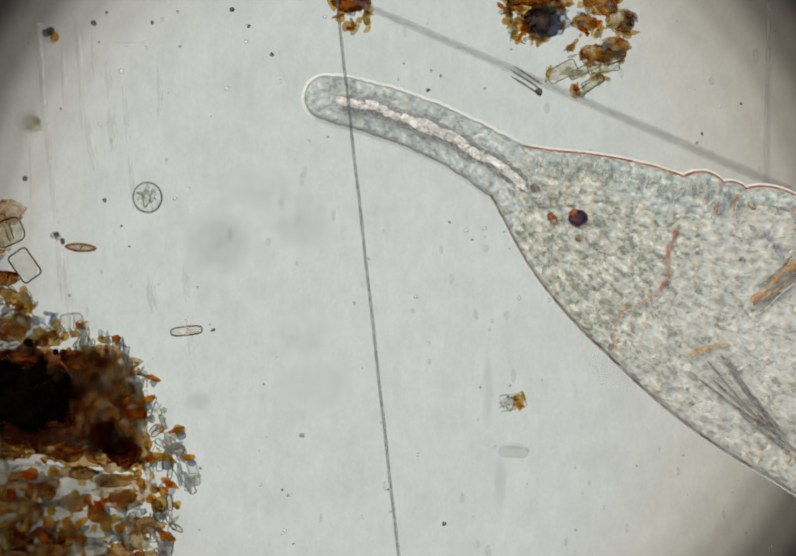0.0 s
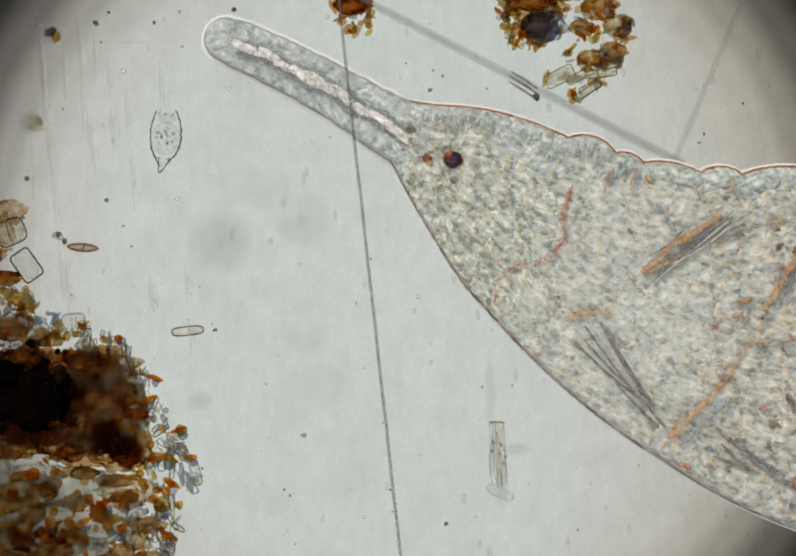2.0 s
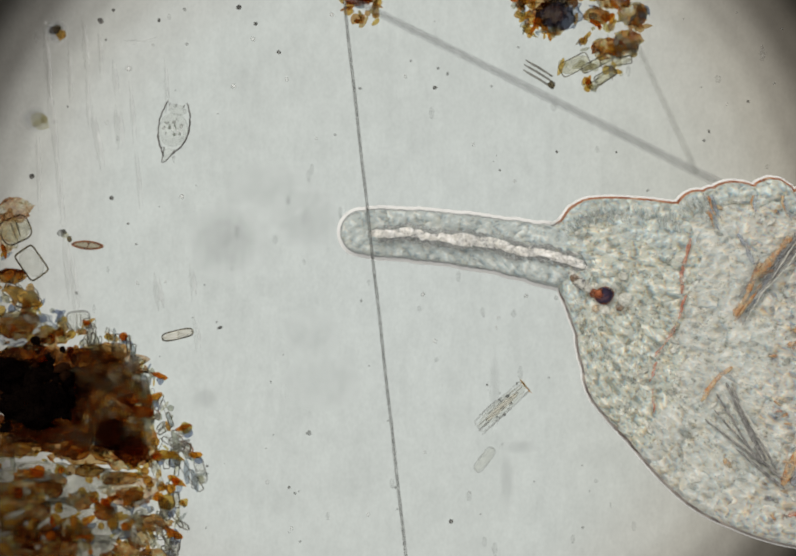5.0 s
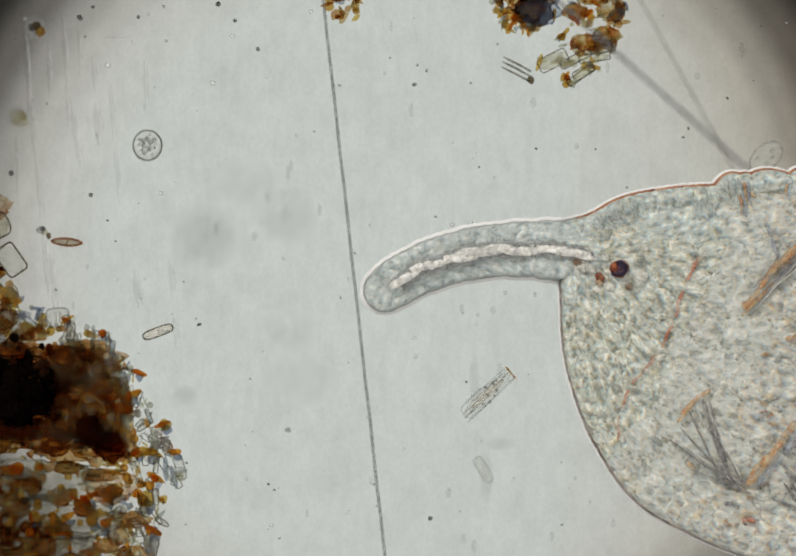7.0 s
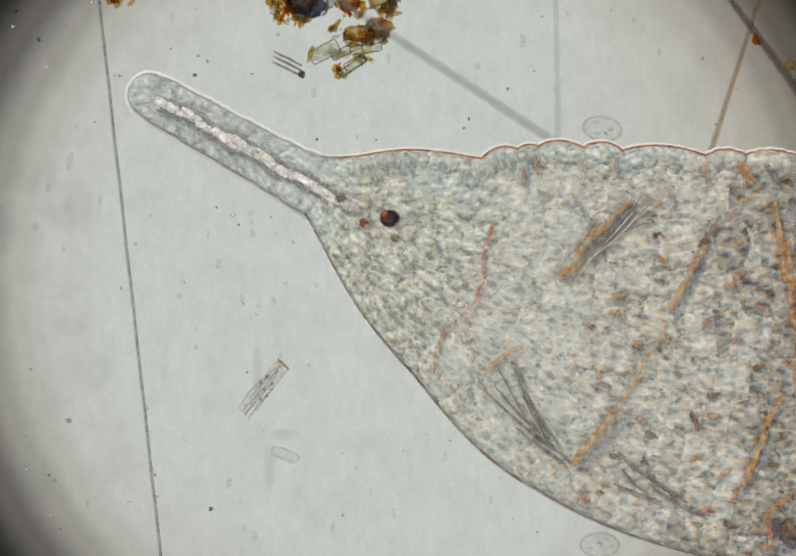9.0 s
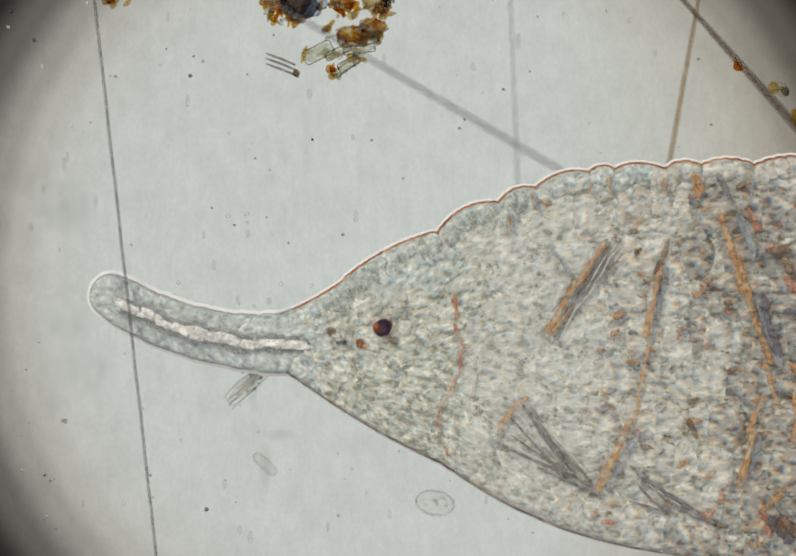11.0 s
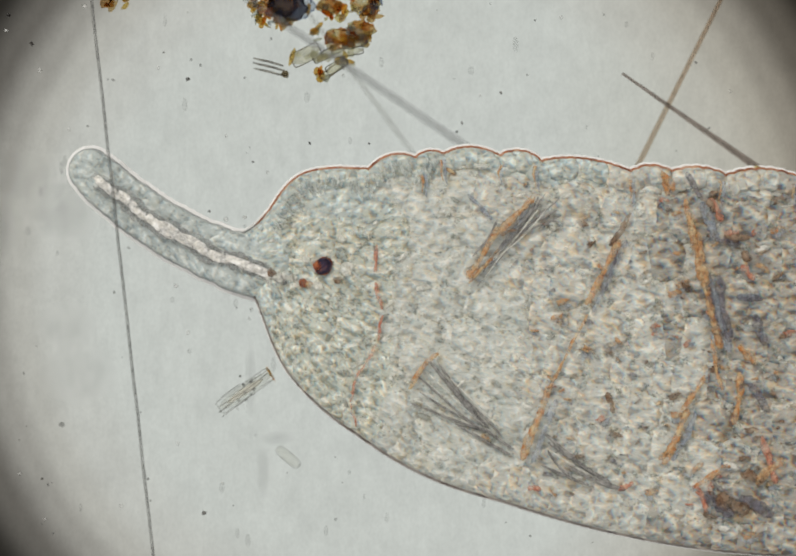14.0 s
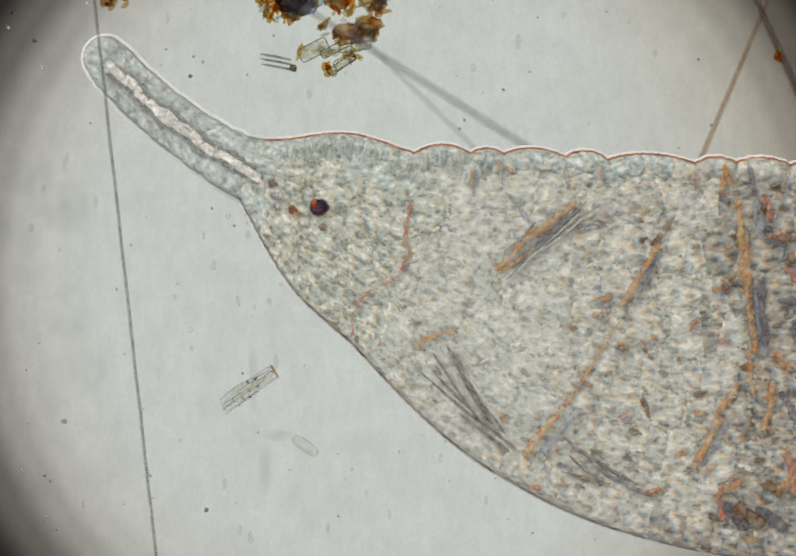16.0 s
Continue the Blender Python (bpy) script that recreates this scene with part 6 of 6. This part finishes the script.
NAMED_SPECKS = [(490, 52, 6), (457, 20, 7), (355, 92, 3.5), (185, 46, 7), (843, 178, 6), (350, 24, 4), (206, 395, 6), (536, 108, 5), (107, 465, 9), (95, 66, 12), (50, 352, 7),
                (595, 858, 6), (875, 1032, 5), (556, 965, 4), (520, 757, 3), (210, 25, 4), (300, 45, 4), (120, 215, 3), (255, 486, 3), (420, 650, 5), (868, 150, 4), (1383, 264, 4), (1460, 205, 4), (955, 175, 3)]
for i, (x, y, r) in enumerate(NAMED_SPECKS):
    speck(x, y, r, SPECK_DARK if i % 3 < 2 else SPECK_GREY, "tiny dark speck of silt on the slide", 200 + i)
for i, (x, y, r) in enumerate([(447, 175, 5), (918, 454, 4), (955, 450, 3.5), (345, 392, 4), (485, 82, 4), (640, 34, 4), (240, 140, 5), (820, 585, 3.5), (1022, 588, 3.5)]):
    speck(x, y, r, SPECK_PALE, "tiny bright droplet on the slide", 300 + i)
    s = tagged(new("speck_ring", mesh_of("speck_ring", loop_tube(oval(r, r * 0.9, 0.002, 14), 1.2 * UNIT), FAINT_WALL)), "dark rim round a bright droplet", "speck", "specks in the water")
    s.location = spot(x, y, 0.001)
for i, (x, y, r, m) in enumerate([(68, 245, 18, OLIVE), (74, 240, 9, OCHRE), (60, 248, 10, OLIVE), (108, 74, 13, OCHRE), (100, 62, 13, OLIVE_EDGE), (116, 468, 9, OLIVE), (124, 476, 7, OLIVE_EDGE), (112, 462, 7, SPECK_DARK), (156, 645, 8, AMBER), (105, 640, 7, AMBER)]):
    speck(x, y, r, m, "small olive-brown crumb of silt on the slide", 350 + i)
scatter = random.Random(77)
DROPLET = clear("droplet", (1.0, 1.0, 1.0), (0.97, 0.97, 0.95), 0.12, 200.0, 0.05)
FAINT_SPECK = clear("faint_speck", (0.965, 0.966, 0.965), (0.45, 0.45, 0.45), 0.02, 260.0, 0.06)
for i in range(110):
    x, y = scatter.uniform(20, 1950), scatter.uniform(20, 1110)
    speck(x, y, scatter.choice((1.6, 2.0, 2.6, 3.4)), SPECK_GREY if i % 7 else SPECK_DARK, "minute grey speck in the water", 400 + i)

for i in range(40):
    x, y, r = scatter.uniform(20, 1950), scatter.uniform(20, 1110), scatter.choice((2.2, 2.8, 3.4))
    d = tagged(new("speck", mesh_of("speck", pebble(600 + i, r * UNIT, r * UNIT * scatter.uniform(0.8, 2.2), r * UNIT * 0.5, 0.15), DROPLET)), "minute pale droplet in the water", "speck", "specks in the water")
    d.location = spot(x, y, 0.0008)
    part("shade", loop_tube(oval(r * 0.9, r * 1.1, 0.0012, 10), 0.8 * UNIT), FAINT_WALL, d).location = (1.6 * UNIT, -1.2 * UNIT, -0.0006)
for i in range(70):
    x, y, r = scatter.uniform(20, 1950), scatter.uniform(20, 1110), scatter.uniform(3.5, 7)
    d = tagged(new("speck", mesh_of("speck", lens(r * scatter.uniform(0.6, 1.0), r * scatter.uniform(1.0, 2.4), r * UNIT * 0.4, 0.001), FAINT_SPECK)), "faint grey smear in the water", "speck", "specks in the water")
    d.location = spot(x, y, 0.0006)


def smudge(x, y, rx, ry, cover):
    m = dirt_film("smudge", (0.26, 0.27, 0.27), cover)
    s = tagged(new("smudge", mesh_of("smudge", wafer(0.045, 0.0, 0.0006, sides=40), m)), "blurred grey smudge on the glass", "smudge")
    s.location = spot(x, y, -0.034)
    s.scale = (rx * UNIT / 0.045, ry * UNIT / 0.045, 1)


for x, y, rx, ry, k in ((430, 478, 85, 80, 0.20), (590, 435, 80, 70, 0.12), (520, 380, 90, 60, 0.06), (620, 760, 80, 60, 0.05), (390, 790, 30, 26, 0.14), (55, 240, 32, 28, 0.45), (96, 66, 26, 28, 0.6),
                        (960, 770, 14, 90, 0.12), (985, 950, 16, 60, 0.14), (1010, 885, 44, 16, 0.12), (600, 660, 60, 50, 0.04), (1230, 720, 70, 50, 0.05)):
    smudge(x, y, rx, ry, k)


def scratch(x0, y0, x1, y1, width, material, name, label, z):
    a, b = spot(x0, y0, z), spot(x1, y1, z)
    n = 14
    rnd = random.Random(int(x0 + y1))
    pts = [a.lerp(b, i / n) + Vector((rnd.uniform(-0.7, 0.7) * UNIT, 0, 0)) for i in range(n + 1)]
    tagged(new(name, mesh_of(name, tube(pts, [width * UNIT * rnd.uniform(0.8, 1.1) * (1.0 if name == "fibre" else 0.08 + math.sin(math.pi * i / n)) for i in range(n + 1)], 8, 0.5), material)), label, "fibre" if name == "fibre" else "scratch")


SCRATCH = clear("scratch", (0.972, 0.972, 0.970), (0.4, 0.4, 0.4), 0.015, 40.0, 0.03)
SCRATCH_PALE = clear("scratch_pale", (1.0, 1.0, 1.0), (0.95, 0.95, 0.93), 0.06, 60.0, 0.1)
for x0, y0, x1, y1, wd in ((72, 60, 82, 190, 4), (84, 180, 95, 330, 4), (95, 300, 108, 450, 4), (110, 450, 122, 600, 5), (148, 40, 156, 150, 4), (156, 140, 160, 260, 3), (166, 220, 184, 340, 5), (208, 120, 213, 200, 4),
                           (214, 210, 220, 300, 6), (125, 500, 135, 640, 5), (290, 540, 300, 620, 6), (228, 84, 290, 86, 2), (80, 100, 82, 250, 3), (240, 160, 250, 290, 3), (252, 300, 262, 420, 3), (360, 520, 366, 600, 4), (368, 620, 374, 700, 4),
                           (180, 60, 184, 160, 3), (120, 90, 124, 210, 3), (310, 120, 314, 220, 3), (58, 260, 62, 420, 3)):
    scratch(x0, y0, x1, y1, wd, SCRATCH, "scratch", "faint scratch in the slide", -0.033)
    scratch(x0 + wd + 3, y0 + 12, x1 + wd + 3, y1 - 8, 0.8 * wd, SCRATCH_PALE, "scratch", "faint bright scratch in the slide", 0.0006)
FIBRE = clear("fibre", (0.88, 0.878, 0.875), (0.34, 0.335, 0.33), 0.10, 60.0, 0.15)
thread = tagged(new("fibre"), "thin straight dark-edged fibre above the worm", "fibre")
for name, side, wd in (("fibre_edge", -2.5, 0.9), ("fibre_edge", 2.5, 0.7), ("fibre_core", 0.0, 2.1)):
    a, b = spot(656 + side, -70, 0.068), spot(800 + side, 1230, 0.068)
    part(name, tube([a.lerp(b, i / 20) + Vector((0.5 * UNIT * math.sin(1.9 * i), 0, 0.003 if side else 0)) for i in range(21)], [wd * UNIT * (1 + 0.12 * math.sin(2.7 * i + side)) for i in range(21)], 8, 0.5), FIBRE if side else SPECK_GREY, thread)


# ---- what moves ----
def motions():
    # moves along with the camera, so the painted vignette stays centred in view
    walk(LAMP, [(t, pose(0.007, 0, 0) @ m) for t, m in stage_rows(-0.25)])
    for ob, rows in MOVES:
        walk(ob, rows)


motions()
